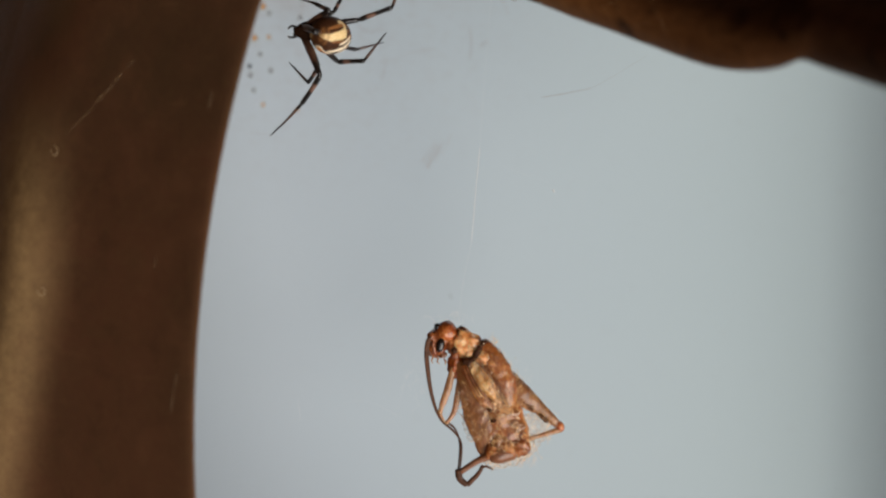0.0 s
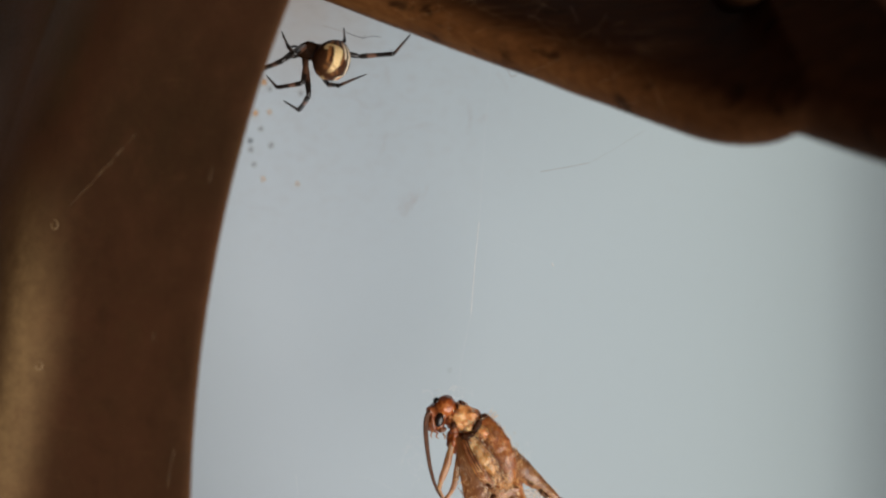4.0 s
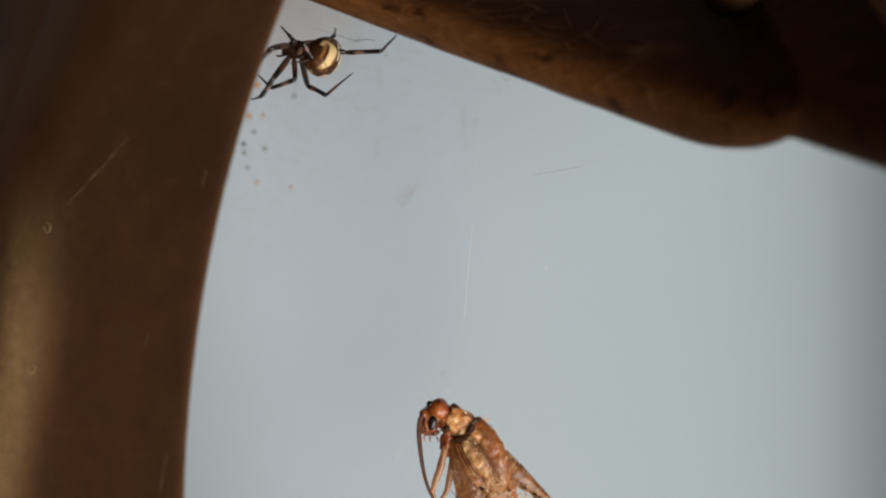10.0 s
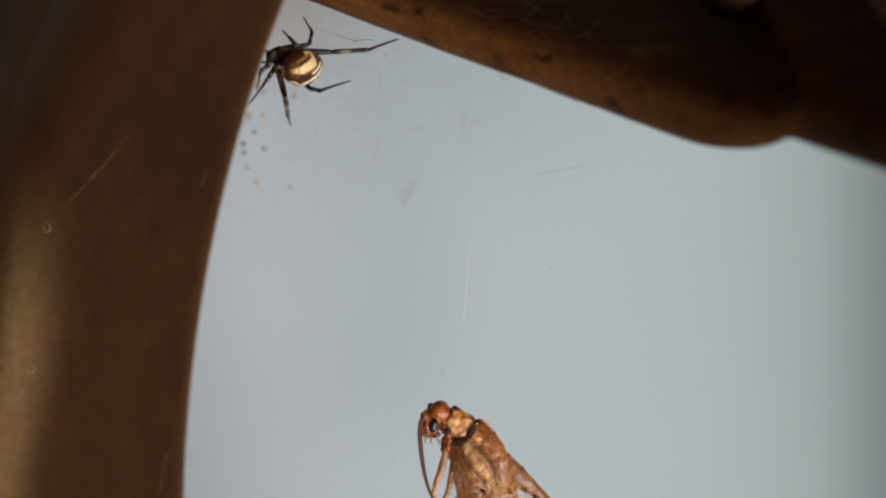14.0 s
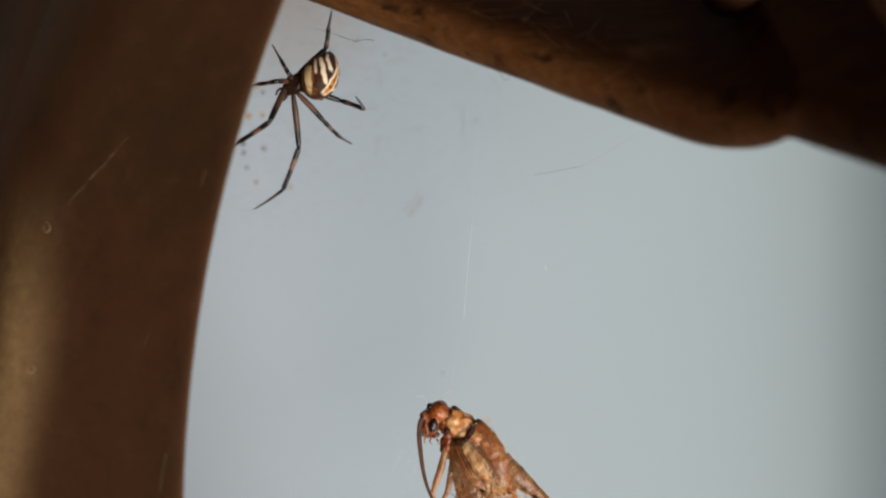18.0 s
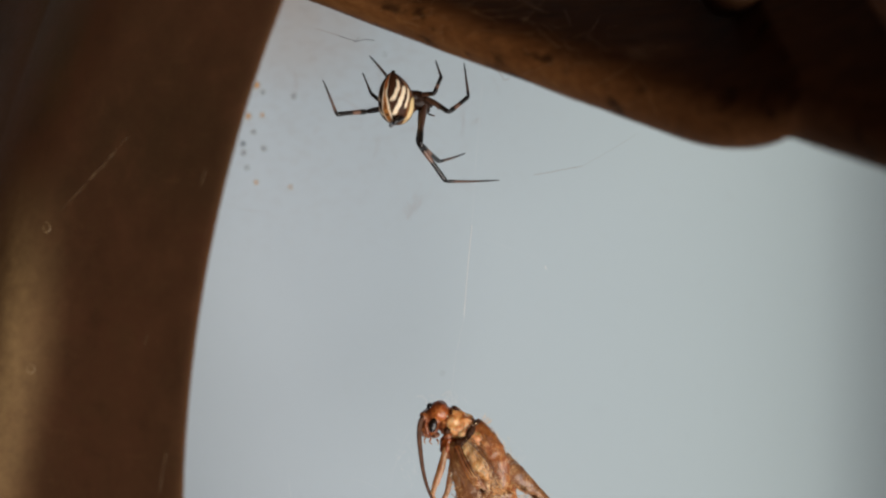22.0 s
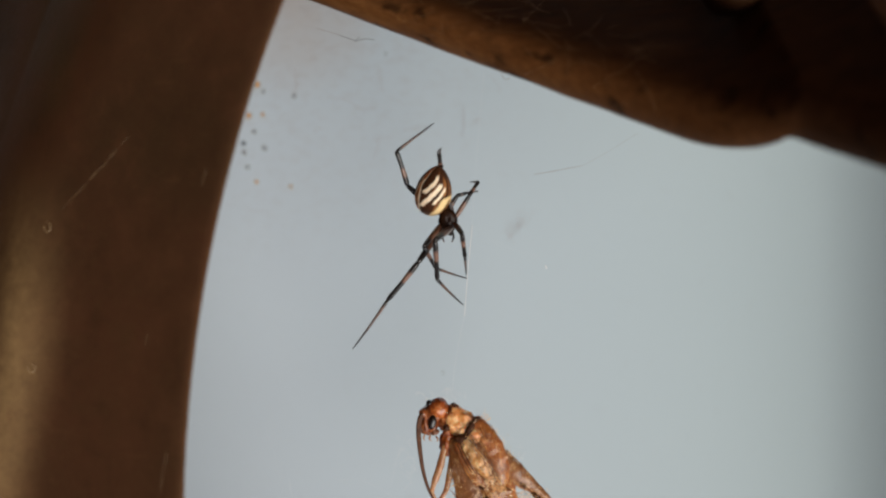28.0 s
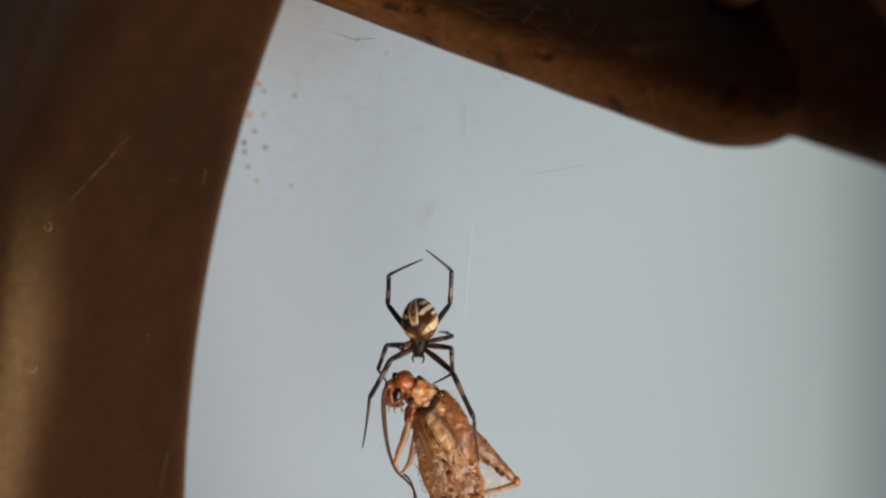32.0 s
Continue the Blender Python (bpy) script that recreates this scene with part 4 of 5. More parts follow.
    tube(bm, curve_pts([c(994, 764, 0), c(968, 772, 2), c(930, 783, 4), c(905, 790, 4)], 10), [x * s for x in lerp_list([6, 4.5, 4, 3], 10)], 8)
    part("shin", bm, LIMB, leg)
    for u, v in ((934, 716), (940, 722), (960, 740), (966, 745), (922, 702)):
        bm = bmesh.new()
        blob(bm, c(u, v, 9), (7 * s, 3 * s, 4 * s), tilt(40), seg=12, rings=8, lump=0.3, seed=u)
        part("dark_mark", bm, DARK_MARK, leg)
    # near hind leg folded at the bottom
    bm = bmesh.new()
    tube(bm, curve_pts([c(905, 800, 14), c(882, 806, 24), c(868, 808, 24)], 8), [x * s for x in lerp_list([17, 15, 9], 8)], 12)
    leg = part("hind_leg", bm, LIMB_DARK, root, "dark brown hind leg folded under the body")
    for q2, r in (([(868, 808), (845, 818), (815, 838)], (8, 6, 5)), ([(812, 834), (814, 850), (827, 861)], (7, 6, 5)), ([(827, 861), (846, 842), (855, 826)], (5, 4, 3)),
                  ([(850, 830), (862, 828), (873, 834)], (2.5, 2, 1))):
        bm = bmesh.new()
        tube(bm, curve_pts([c(u, v, 16) for u, v in q2], 8), [x * s for x in lerp_list(list(r), 8)], 9)
        part("shin", bm, LIMB_DARK if r[0] == 8 else ANTENNA, leg)
    # fore and middle legs
    for q2, r in (([(802, 650), (793, 688), (781, 722)], (5, 7, 5)), ([(781, 722), (779, 736), (788, 752)], (4.5, 4, 2.5)), ([(814, 664), (811, 698), (804, 730)], (4.5, 6.5, 4.5)),
                  ([(804, 730), (797, 742), (789, 752)], (4.5, 4, 2.5)), ([(826, 655), (832, 700), (842, 748)], (6, 5, 3))):
        bm = bmesh.new()
        tube(bm, curve_pts([c(u, v, 12) for u, v in q2], 24), [x * s for x in lerp_list(list(r), 24)], 16, 0.6, (0, 1, 0))
        rough(bm, 0.5, q2[0][1])
        part("front_leg", bm, LIMB, root, "thin pale tan leg hanging down")
    # crumpled membrane at the rear
    rng = random.Random(3)
    for i in range(12):
        u, v = 888 + rng.uniform(-30, 34), 768 + rng.uniform(-42, 34)
        bm = bmesh.new()
        blob(bm, c(u, v, rng.uniform(18, 25)), (rng.uniform(12, 22) * s, 7 * s, rng.uniform(8, 15) * s), tilt(rng.uniform(20, 75)), lump=0.5, seed=i, seg=28, rings=20)
        crumple(bm, 2.6, 1500, i)
        crumple(bm, 1.2, 4200, i + 3)
        part("crumpled_plate", bm, rng.choice((WING, SKIRT, FEMUR, SKIRT, FEMUR)), root)
    for u, v, a, b2 in ((900, 792, 17, 13), (922, 791, 17, 14), (872, 800, 13, 13)):
        bm = bmesh.new()
        blob(bm, c(u, v, 26), (a * s, 9 * s, b2 * s), tilt(20), 26, 18, lump=0.3, seed=u)
        crumple(bm, 1.5, 2600, u)
        part("crumpled_plate", bm, WING, root, "glossy brown end of the abdomen")
    for u, v, a, b2, deg in ((873, 741, 5, 4, 0), (866, 722, 7, 3, 40)):
        bm = bmesh.new()
        blob(bm, c(u, v, 36), (a * s, 5 * s, b2 * s), tilt(deg), lump=0.5, seed=u, seg=16, rings=12)
        part("dark_mark", bm, DARK_MARK, root, "dark brown blob on the dry rear")
    # glinting silk and hairs over the body
    white, gold, glint = bmesh.new(), bmesh.new(), bmesh.new()

    def hair(bm, p, d, ln, width, bow=0.2):
        d = d.normalized()
        side = d.cross(Vector((0, 1, 0))).normalized() * ln * rng.uniform(-bow, bow)
        tube(bm, curve_pts([p - d * ln * 0.5, p + side, p + d * ln * 0.5], 4), [width * s * k for k in (0.6, 1, 1, 0.9, 0.4)], 4)

    for i in range(300):
        t = rng.random() ** 0.5
        spread = 14 + 24 * t
        p = c(850 + 54 * t, 652 + 140 * t) + Vector((rng.uniform(-spread, spread) * s, -rng.uniform(36, 44) * s, rng.uniform(-spread, spread) * 0.6 * s))
        a = rng.gauss(-1.0, 0.9)
        hair(glint if i % 5 == 0 else gold, p, Vector((math.cos(a), rng.uniform(-0.5, 0.5), math.sin(a))), rng.uniform(5, 15) * s, rng.uniform(0.18, 0.4))
    # a tuft where the gold wing ends
    for i in range(70):
        p = c(888 + rng.gauss(0, 14), 714 + rng.gauss(0, 10), rng.uniform(38, 46))
        a = rng.gauss(-0.4, 0.9)
        hair(glint if i % 3 == 0 else gold, p, Vector((math.cos(a), rng.uniform(-0.4, 0.4), math.sin(a))), rng.uniform(6, 15) * s, rng.uniform(0.35, 0.75), 0.35)
    # bright fibres standing in for glints along the wings, the collar and the skirt's edge
    for i in range(200):
        k, t = rng.random(), rng.random()
        if k < 0.4:
            p, a = c(836 + 50 * t + rng.gauss(0, 7), 640 + 66 * t + rng.gauss(0, 6), 45), -0.95
        elif k < 0.6:
            p, a = c(906 + rng.gauss(0, 9), 668 + rng.gauss(0, 22), 38), -1.05
        elif k < 0.8:
            p, a = c(818 + 30 * t + rng.gauss(0, 8), 596 + 34 * t + rng.gauss(0, 8), 30), -0.6
        else:
            p, a = c(815 + 36 * t + rng.gauss(0, 4), 690 + 92 * t + rng.gauss(0, 4), 27), -1.2
        a += rng.gauss(0, 0.45)
        hair(glint, p, Vector((math.cos(a), rng.uniform(-0.3, 0.3), math.sin(a))), rng.uniform(2, 9) * s, rng.uniform(0.18, 0.45))
    for i in range(440):
        t = rng.random()
        side = rng.random()
        if side < 0.36:
            p = c(860 + 62 * t, 602 + 96 * t, rng.uniform(-10, 14))
            d = Vector((rng.uniform(0.3, 1), rng.uniform(-0.3, 0.3), rng.uniform(0.0, 0.9)))
        elif side < 0.66:
            p = c(852 + 100 * t, 800 + rng.uniform(-4, 22), rng.uniform(-10, 14))
            d = Vector((rng.uniform(-0.9, 0.9), rng.uniform(-0.3, 0.3), -1))
        elif side < 0.86:
            p = c(915 + 62 * t, 694 + 58 * t + rng.uniform(-14, 34), rng.uniform(-6, 16))
            d = Vector((rng.uniform(-1, 1), rng.uniform(-0.3, 0.3), rng.uniform(-1, 1)))
        else:
            p = c(814 + 40 * t, 690 + 96 * t, rng.uniform(0, 26))
            d = Vector((-1, 0, rng.uniform(-0.8, 0.3)))
        ln = rng.uniform(6, 20) * s
        q = [p, p + d.normalized() * ln * 0.5 + Vector((rng.uniform(-3, 3) * s, 0, rng.uniform(-3, 3) * s)), p + d.normalized() * ln]
        tube(white if i % 3 == 0 else gold, curve_pts(q, 5), (0.16 if i % 3 == 0 else 0.26) * s, 4)
    # dark fibres of the dry wings, all along the fold
    fibre = bmesh.new()
    for i in range(150):
        t, k = rng.random(), rng.random()
        if k < 0.45:
            p = c(850 + 46 * t + rng.gauss(0, 7), 640 + 74 * t + rng.gauss(0, 5), 43 + rng.uniform(-3, 1))
        elif k < 0.7:
            p = c(872 + 34 * t + rng.gauss(0, 8), 626 + 90 * t + rng.gauss(0, 6), 29 + rng.uniform(-3, 2))
        else:
            p = c(826 + 28 * t + rng.gauss(0, 9), 668 + 100 * t, 28 + rng.uniform(-1, 2))
        a = rng.gauss(-1.02 if k < 0.7 else -1.2, 0.16)
        hair(fibre, p, Vector((math.cos(a), rng.uniform(-0.12, 0.12), math.sin(a))), rng.uniform(10, 30) * s, rng.uniform(0.3, 0.8), 0.08)
    tagged(part("dry_fibre", fibre, LIMB_DARK, root, "dark dry fibres along the wings"), kind="stuff")
    # loose silk by the antennae, over the head and along the back
    for i in range(60):
        u0, v0, du, dv = rng.choice(((726, 652, 15, 22), (740, 690, 9, 20), (800, 563, 20, 6), (925, 672, 14, 20)))
        a = rng.uniform(0, math.pi)
        hair(white, c(u0 + rng.gauss(0, du), v0 + rng.gauss(0, dv), rng.uniform(-8, 20)), Vector((math.cos(a), rng.uniform(-0.4, 0.4), math.sin(a))), rng.uniform(5, 18) * s, rng.uniform(0.12, 0.26), 0.4)
    # short down all over the skirt, the wings and the hind leg
    for i in range(520):
        t, k = rng.random(), rng.random()
        if k < 0.35:
            p, a = c(828 + 28 * t + rng.gauss(0, 11), 668 + 110 * t, rng.uniform(27, 32)), -1.2
        elif k < 0.7:
            p, a = c(862 + 44 * t + rng.gauss(0, 11), 622 + 86 * t + rng.gauss(0, 8), rng.uniform(32, 38)), -1.0
        else:
            p, a = c(918 + 60 * t + rng.gauss(0, 8), 704 + 42 * t + rng.gauss(0, 8), rng.uniform(10, 15)), -0.7
        a += rng.gauss(0, 0.6)
        hair(gold, p, Vector((math.cos(a), rng.uniform(-0.8, 0.0), math.sin(a))), rng.uniform(3, 8) * s, rng.uniform(0.12, 0.24))
    tagged(part("silk_wrap", white, SILK, root, "fine white silk strands"), kind="stuff")
    tagged(part("body_hairs", gold, FUZZ, root, "fine golden hairs"), kind="stuff")
    tagged(part("silk_glints", glint, GLINT, root, "short bright silk fibres, some standing in for glints"), kind="stuff")
    for u, v, w, ru, rv in ((905, 802, 4, 50, 26), (940, 764, 2, 36, 30), (850, 760, 6, 26, 40)):
        bm = bmesh.new()
        blob(bm, c(u, v, w), (ru * s, 9 * s, rv * s), tilt(-20), 40, 30, lump=0.35, seed=u)
        crumple(bm, 4, 1600, u)
        part("silk_veil", bm, VEIL, root, "thin veil of silk round the rear")
    for q2 in ([(765, 573), (790, 566), (808, 574)], [(795, 560), (805, 552), (812, 556)], [(770, 571), (760, 560), (752, 562)]):
        bm = bmesh.new()
        tube(bm, curve_pts([c(u, v, 8) for u, v in q2], 8), 0.4 * s, 4)
        part("silk_wrap", bm, SILK, root)
    return root


dead_cricket = cricket()

# ---- drifting wisp of silk ----
DRIFT = -260          # steps behind the web plane


def wisp():
    rng = random.Random(9)
    root = holder("silk_wisp", "faint pinkish wisp of loose dusty silk adrift in the web", "silk", at(718, 362, DRIFT))
    bm = bmesh.new()
    for i in range(80):
        z = rng.gauss(0, 20) * STEP
        x = rng.gauss(0, 9) * STEP + z * 0.5
        ln = rng.uniform(8, 26) * STEP
        b2 = rng.uniform(-6, 6) * STEP
        d = Vector((rng.gauss(0.5, 0.5), 0, 1)).normalized()
        y = rng.uniform(-8, 8) * STEP
        tube(bm, curve_pts([Vector((x, y, z)) - d * ln * 0.5, Vector((x + b2, y, z)), Vector((x, y, z)) + d * ln * 0.5], 6), 0.10 * STEP, 3)
    tagged(part("fibres", bm, WISP, root, "loose pinkish silk fibres"), kind="stuff")
    return root


silk_wisp = wisp()

# ---- the spider ----
LEG_LENGTHS = {1: (98, 86, 110), 2: (72, 55, 72), 3: (50, 36, 50), 4: (82, 66, 82)}
LEG_NAMES = ("a1", "a2", "a3", "a4", "b1", "b2", "b3", "b4")


def coxa(key):
    """Where a leg joins, in the spider's space (x to side a, y forward, z dorsal)."""
    side = 1 if key[0] == "a" else -1
    k = int(key[1])
    return Vector((side * (9, 11, 11, 9)[k - 1] * STEP, (10, 4, -3, -10)[k - 1] * STEP, -3 * STEP))


def leg_piece(name, length, radii, mat, parent, label, hairs=0, seed=0):
    """A tapered segment along +z with a swollen joint and a few bristles."""
    bm = bmesh.new()
    n = 14
    pts = [Vector((0, 0.012 * length * math.sin(math.pi * i / n), length * i / n)) for i in range(n + 1)]
    rr = lerp_list(radii, n)
    rr[0] *= 0.7
    rr[-1] *= 0.75
    tube(bm, pts, [r * STEP for r in rr], 10)
    rng = random.Random(seed)
    for i in range(hairs):
        z = rng.uniform(0.05, 0.95) * length
        a = rng.uniform(0, 6.28)
        d = Vector((math.cos(a), math.sin(a), 0.9))
        base = Vector((0, 0, z)) + Vector((math.cos(a), math.sin(a), 0)) * STEP * 1.5
        tube(bm, [base, base + d * STEP * rng.uniform(1.6, 3.4)], [0.35 * STEP, 0.1 * STEP], 3)
    return part(name, bm, mat, parent, label)


def spider():
    root = holder("spider", "small brown and cream striped spider with long banded legs", "spider")
    s = STEP
    # cephalothorax, pear shaped
    bm = bmesh.new()
    blob(bm, (0, 0, 0), (17.5 * s, 24 * s, 11 * s), seg=28, rings=18)
    for v in bm.verts:
        f = v.co.y / (24 * s)
        v.co.x *= 1.0 - 0.28 * max(0.0, f) - 0.08 * max(0.0, -f)
        v.co.z += 2.5 * s * max(0.0, f)
        v.co.z -= 2.0 * s * math.exp(-((f + 0.3) / 0.25) ** 2) * (1 if v.co.z > 0 else 0) * math.exp(-(v.co.x / (5 * s)) ** 2)
    ceph = part("cephalothorax", bm, CARAPACE, root, "glossy dark brown cephalothorax")
    for x in (-6, -2.2, 2.2, 6):
        for z in (5.5, 8.5):
            bm = bmesh.new()
            blob(bm, (x * s, (22.0 - abs(x) * 0.35 - (z - 5.5) * 0.5) * s, z * s - 2 * s), (1.5 * s, 1.5 * s, 1.5 * s), seg=10, rings=8)
            part("eye", bm, EYE_BLACK, ceph)
    for side in (-1, 1):
        bm = bmesh.new()
        tube(bm, [(side * 4 * s, 19 * s, -2 * s), (side * 4.6 * s, 25 * s, -5 * s), (side * 3.4 * s, 27 * s, -11 * s)], [3.6 * s, 3.8 * s, 1.6 * s], 10)
        part("chelicera", bm, CARAPACE, root, "dark fang base")
        bm = bmesh.new()
        tube(bm, curve_pts([(side * 7 * s, 17 * s, -3 * s), (side * 10 * s, 27 * s, 0 * s), (side * 9 * s, 34 * s, -4 * s), (side * 7 * s, 41 * s, -10 * s)], 14),
             [x * s for x in lerp_list([2.2, 2.0, 1.9, 1.3], 14)], 8)
        part("pedipalp", bm, META, root, "thin brown feeler")
    # abdomen: egg with a pointed tip
    bm = bmesh.new()
    n, sides = 34, 36
    zz = [-math.cos(math.pi * i / n) for i in range(n + 1)]
    raw = [max(0.0, (1 + z)) ** 0.5 * max(0.0, (1 - z)) ** 0.70 for z in zz]
    top = max(raw)
    rings = []
    for z, r in zip(zz[1:-1], raw[1:-1]):
        ring = []
        for k in range(sides):
            a = 2 * math.pi * k / sides
            rad = 31.5 * s * r / top
            lump = 1 + 0.02 * noise.noise(Vector((math.cos(a) * 2, math.sin(a) * 2, z * 2)))
            ring.append(bm.verts.new((rad * lump * math.sin(a), rad * lump * math.cos(a) * 1.04, z * 47 * s)))
        rings.append(ring)
    for a, b2 in zip(rings, rings[1:]):
        for k in range(sides):
            bm.faces.new((a[k], a[(k + 1) % sides], b2[(k + 1) % sides], b2[k]))
    bm.faces.new(rings[0])
    bm.faces.new(list(reversed(rings[-1])))
    abd = part("abdomen", bm, SKIN, root, "egg-shaped brown abdomen with cream and orange stripes")
    for x, y in ((-2.4, -3), (2.4, -3), (0, -6)):
        bm = bmesh.new()
        tube(bm, [(x * s, y * s, 40 * s), (x * s * 0.9, (y - 1) * s, 46 * s), (x * s * 0.6, (y - 1) * s, 49 * s)], [2.6 * s, 2.2 * s, 1.0 * s], 9)
        part("spinneret", bm, CARAPACE, abd)
    rng = random.Random(2)
    bm = bmesh.new()
    for i in range(150):
        z = rng.uniform(-0.9, 0.9)
        a = rng.uniform(0, 6.28)
        rad = 31.5 * s * (1 + z) ** 0.5 * (1 - z) ** 0.70 / top
        p = Vector((rad * math.sin(a), rad * math.cos(a) * 1.04, z * 47 * s))
        d = Vector((math.sin(a), math.cos(a), 0.9 + z * 0.5)).normalized()
        tube(bm, [p, p + d * rng.uniform(1.5, 3) * s], [0.2 * s, 0.06 * s], 3)
    tagged(part("bristles", bm, DARK_MARK, abd, "short fine bristles"), kind="stuff")
    # legs
    legs = {}
    for i, key in enumerate(LEG_NAMES):
        k = int(key[1])
        lf, lt, lm = (x * s for x in LEG_LENGTHS[k])
        word = ("long foreleg", "second leg", "short third leg", "long hind leg")[k - 1]
        fat = (1.08, 0.96, 0.86, 1.04)[k - 1]
        fem = leg_piece("leg", lf, [x * fat for x in (3.6, 5.4, 5.2, 4.2)], (LEG_DARK, LEG_TAN, LEG_TAN, LEG_HIND)[k - 1], root, "dark and tan banded " + word, 14, i)
        tib = leg_piece("tibia", lt, [x * fat for x in (4.4, 4.6, 3.9, 3.9, 4.3)], TIBIA, fem, "black and pinkish banded shin", 12, i + 20)
        met = leg_piece("metatarsus", lm, [x * fat for x in (3.2, 2.5, 2.0, 1.5, 0.9)], META, fem, "thin dark foot", 18, i + 40)
        legs[key] = (fem, tib, met)
    return root, abd, legs


spider_root, spider_abdomen, spider_legs = spider()

# ---- how the spider, the cricket and the wisp move ----
# A stance at a time: abdomen (u, v, heading of its tip, tip's lean to the camera, roll, nearness), body (u, v, heading),
# and for each leg the knee, the ankle and the foot, in web-plane units.
STANCES = []


def stance(t, abdomen, body, **legs):
    STANCES.append((t, abdomen, body, legs))


stance(0, (577, 201, 0, -60, 102, 10), (532, 193, 180),
       a1=(547, 195, 562, 190, 577, 195), a2=(572, 157, 547, 145, 517, 135), a3=(584, 157, 593, 135, 597, 110), a4=(627, 173, 682, 152, 702, 95),
       b1=(555, 270, 522, 320, 467, 375), b2=(552, 255, 534, 283, 500, 247), b3=(607, 227, 652, 230, 695, 205), b4=(587, 247, 632, 245, 672, 195))
stance(0.5, (577, 195, -4, -60, 102, 10), (527, 187, 180),
       a1=(537, 195, 552, 190, 567, 195), a2=(567, 145, 547, 140, 522, 133), a3=(581, 153, 595, 125, 591, 95), a4=(632, 167, 679, 142, 712, 85),
       b1=(497, 267, 442, 300, 397, 315), b2=(542, 255, 524, 277, 502, 255), b3=(552, 205, 567, 220, 577, 235), b4=(582, 232, 629, 230, 674, 185))
stance(1, (563, 189, -14, -60, 104, 10), (523, 176, 180),
       a1=(496, 111, 491, 81, 490, 56), a2=(558, 146, 553, 131, 518, 133), a3=(563, 151, 553, 144, 528, 143), a4=(631, 166, 683, 143, 715, 88),
       b1=(501, 273, 493, 321, 463, 431), b2=(511, 236, 496, 261, 478, 249), b3=(521, 206, 521, 219, 521, 211), b4=(583, 206, 605, 201, 658, 171))
stance(1.5, (567, 167, -10, -60, 104, 10), (533, 142, 180),
       a1=(551, 112, 538, 85, 505, 22), a2=(585, 112, 583, 85, 561, 45), a3=(591, 119, 601, 92, 604, 32), a4=(623, 140, 685, 125, 715, 82),
       b1=(475, 207, 448, 252, 405, 309), b2=(505, 212, 465, 229, 433, 214), b3=(518, 182, 513, 195, 508, 187), b4=(578, 187, 603, 197, 661, 177))
stance(2, (581, 165, -5, -60, 104, 10), (553, 147, 180),
       a1=(583, 117, 573, 72, 541, 25), a2=(600, 117, 603, 89, 578, 37), a3=(601, 112, 593, 77, 568, 67), a4=(641, 147, 696, 127, 720, 79),
       b1=(548, 212, 538, 267, 508, 337), b2=(515, 207, 473, 229, 435, 215), b3=(538, 197, 538, 207, 523, 187), b4=(575, 212, 611, 225, 655, 194))
stance(2.5, (570, 118, -50, -58, 22, 14), (528, 101, 180),
       a1=(538, 116, 553, 106, 563, 96), a2=(593, 96, 591, 76, 573, 38), a3=(596, 91, 603, 61, 599, 21), a4=(643, 103, 685, 101, 720, 74),
       b1=(490, 171, 458, 256, 423, 336), b2=(521, 156, 478, 158, 453, 131), b3=(583, 154, 598, 159, 644, 149), b4=(563, 191, 593, 218, 643, 181))
stance(3, (586, 130, -80, -62, 6, 14), (553, 106, 180),
       a1=(503, 106, 493, 91, 483, 61), a2=(613, 101, 608, 66, 580, 39), a3=(615, 91, 611, 66, 600, 24), a4=(648, 118, 693, 106, 720, 71),
       b1=(528, 156, 503, 181, 488, 176), b2=(515, 164, 471, 166, 456, 141), b3=(593, 171, 613, 171, 655, 161), b4=(598, 171, 628, 178, 633, 106))
stance(3.5, (579, 113, 72, -44, 114, 12), (538, 98, 180),
       a1=(493, 121, 453, 134, 433, 146), a2=(505, 111, 493, 96, 483, 66), a3=(605, 101, 601, 81, 598, 56), a4=(633, 111, 690, 104, 720, 68),
       b1=(555, 186, 538, 211, 508, 186), b2=(525, 156, 478, 161, 461, 141), b3=(568, 146, 578, 151, 583, 146), b4=(578, 156, 593, 152, 643, 139))
stance(10, (574, 97, 62, -46, 130, -14), (522, 87, 180),
       a1=(480, 85, 465, 100, 450, 120), a2=(520, 72, 512, 62, 497, 45), a3=(585, 72, 592, 62, 594, 48), a4=(628, 95, 675, 90, 702, 62),
       b1=(482, 140, 462, 170, 443, 175), b2=(522, 140, 480, 155, 455, 130), b3=(536, 74, 554, 104, 514, 112), b4=(545, 152, 577, 168, 625, 128))
stance(13.3, (574, 98, 62, -46, 130, -14), (522, 88, 180),
       a1=(480, 85, 465, 100, 450, 120), a2=(520, 73, 512, 62, 497, 46), a3=(585, 73, 592, 62, 594, 48), a4=(628, 95, 675, 90, 702, 62),
       b1=(482, 141, 462, 171, 443, 176), b2=(521, 141, 480, 156, 456, 133), b3=(536, 74, 554, 104, 514, 112), b4=(545, 153, 577, 169, 625, 129))
stance(13.5, (563, 110, 52, -50, 122, 4), (512, 92, 180),
       a1=(480, 85, 465, 100, 450, 120), a2=(520, 75, 512, 65, 497, 48), a3=(585, 75, 592, 64, 594, 48), a4=(628, 95, 675, 92, 702, 63),
       b1=(480, 150, 465, 178, 440, 180), b2=(503, 150, 475, 155, 458, 158), b3=(530, 92, 530, 108, 500, 110), b4=(548, 155, 577, 172, 625, 130))
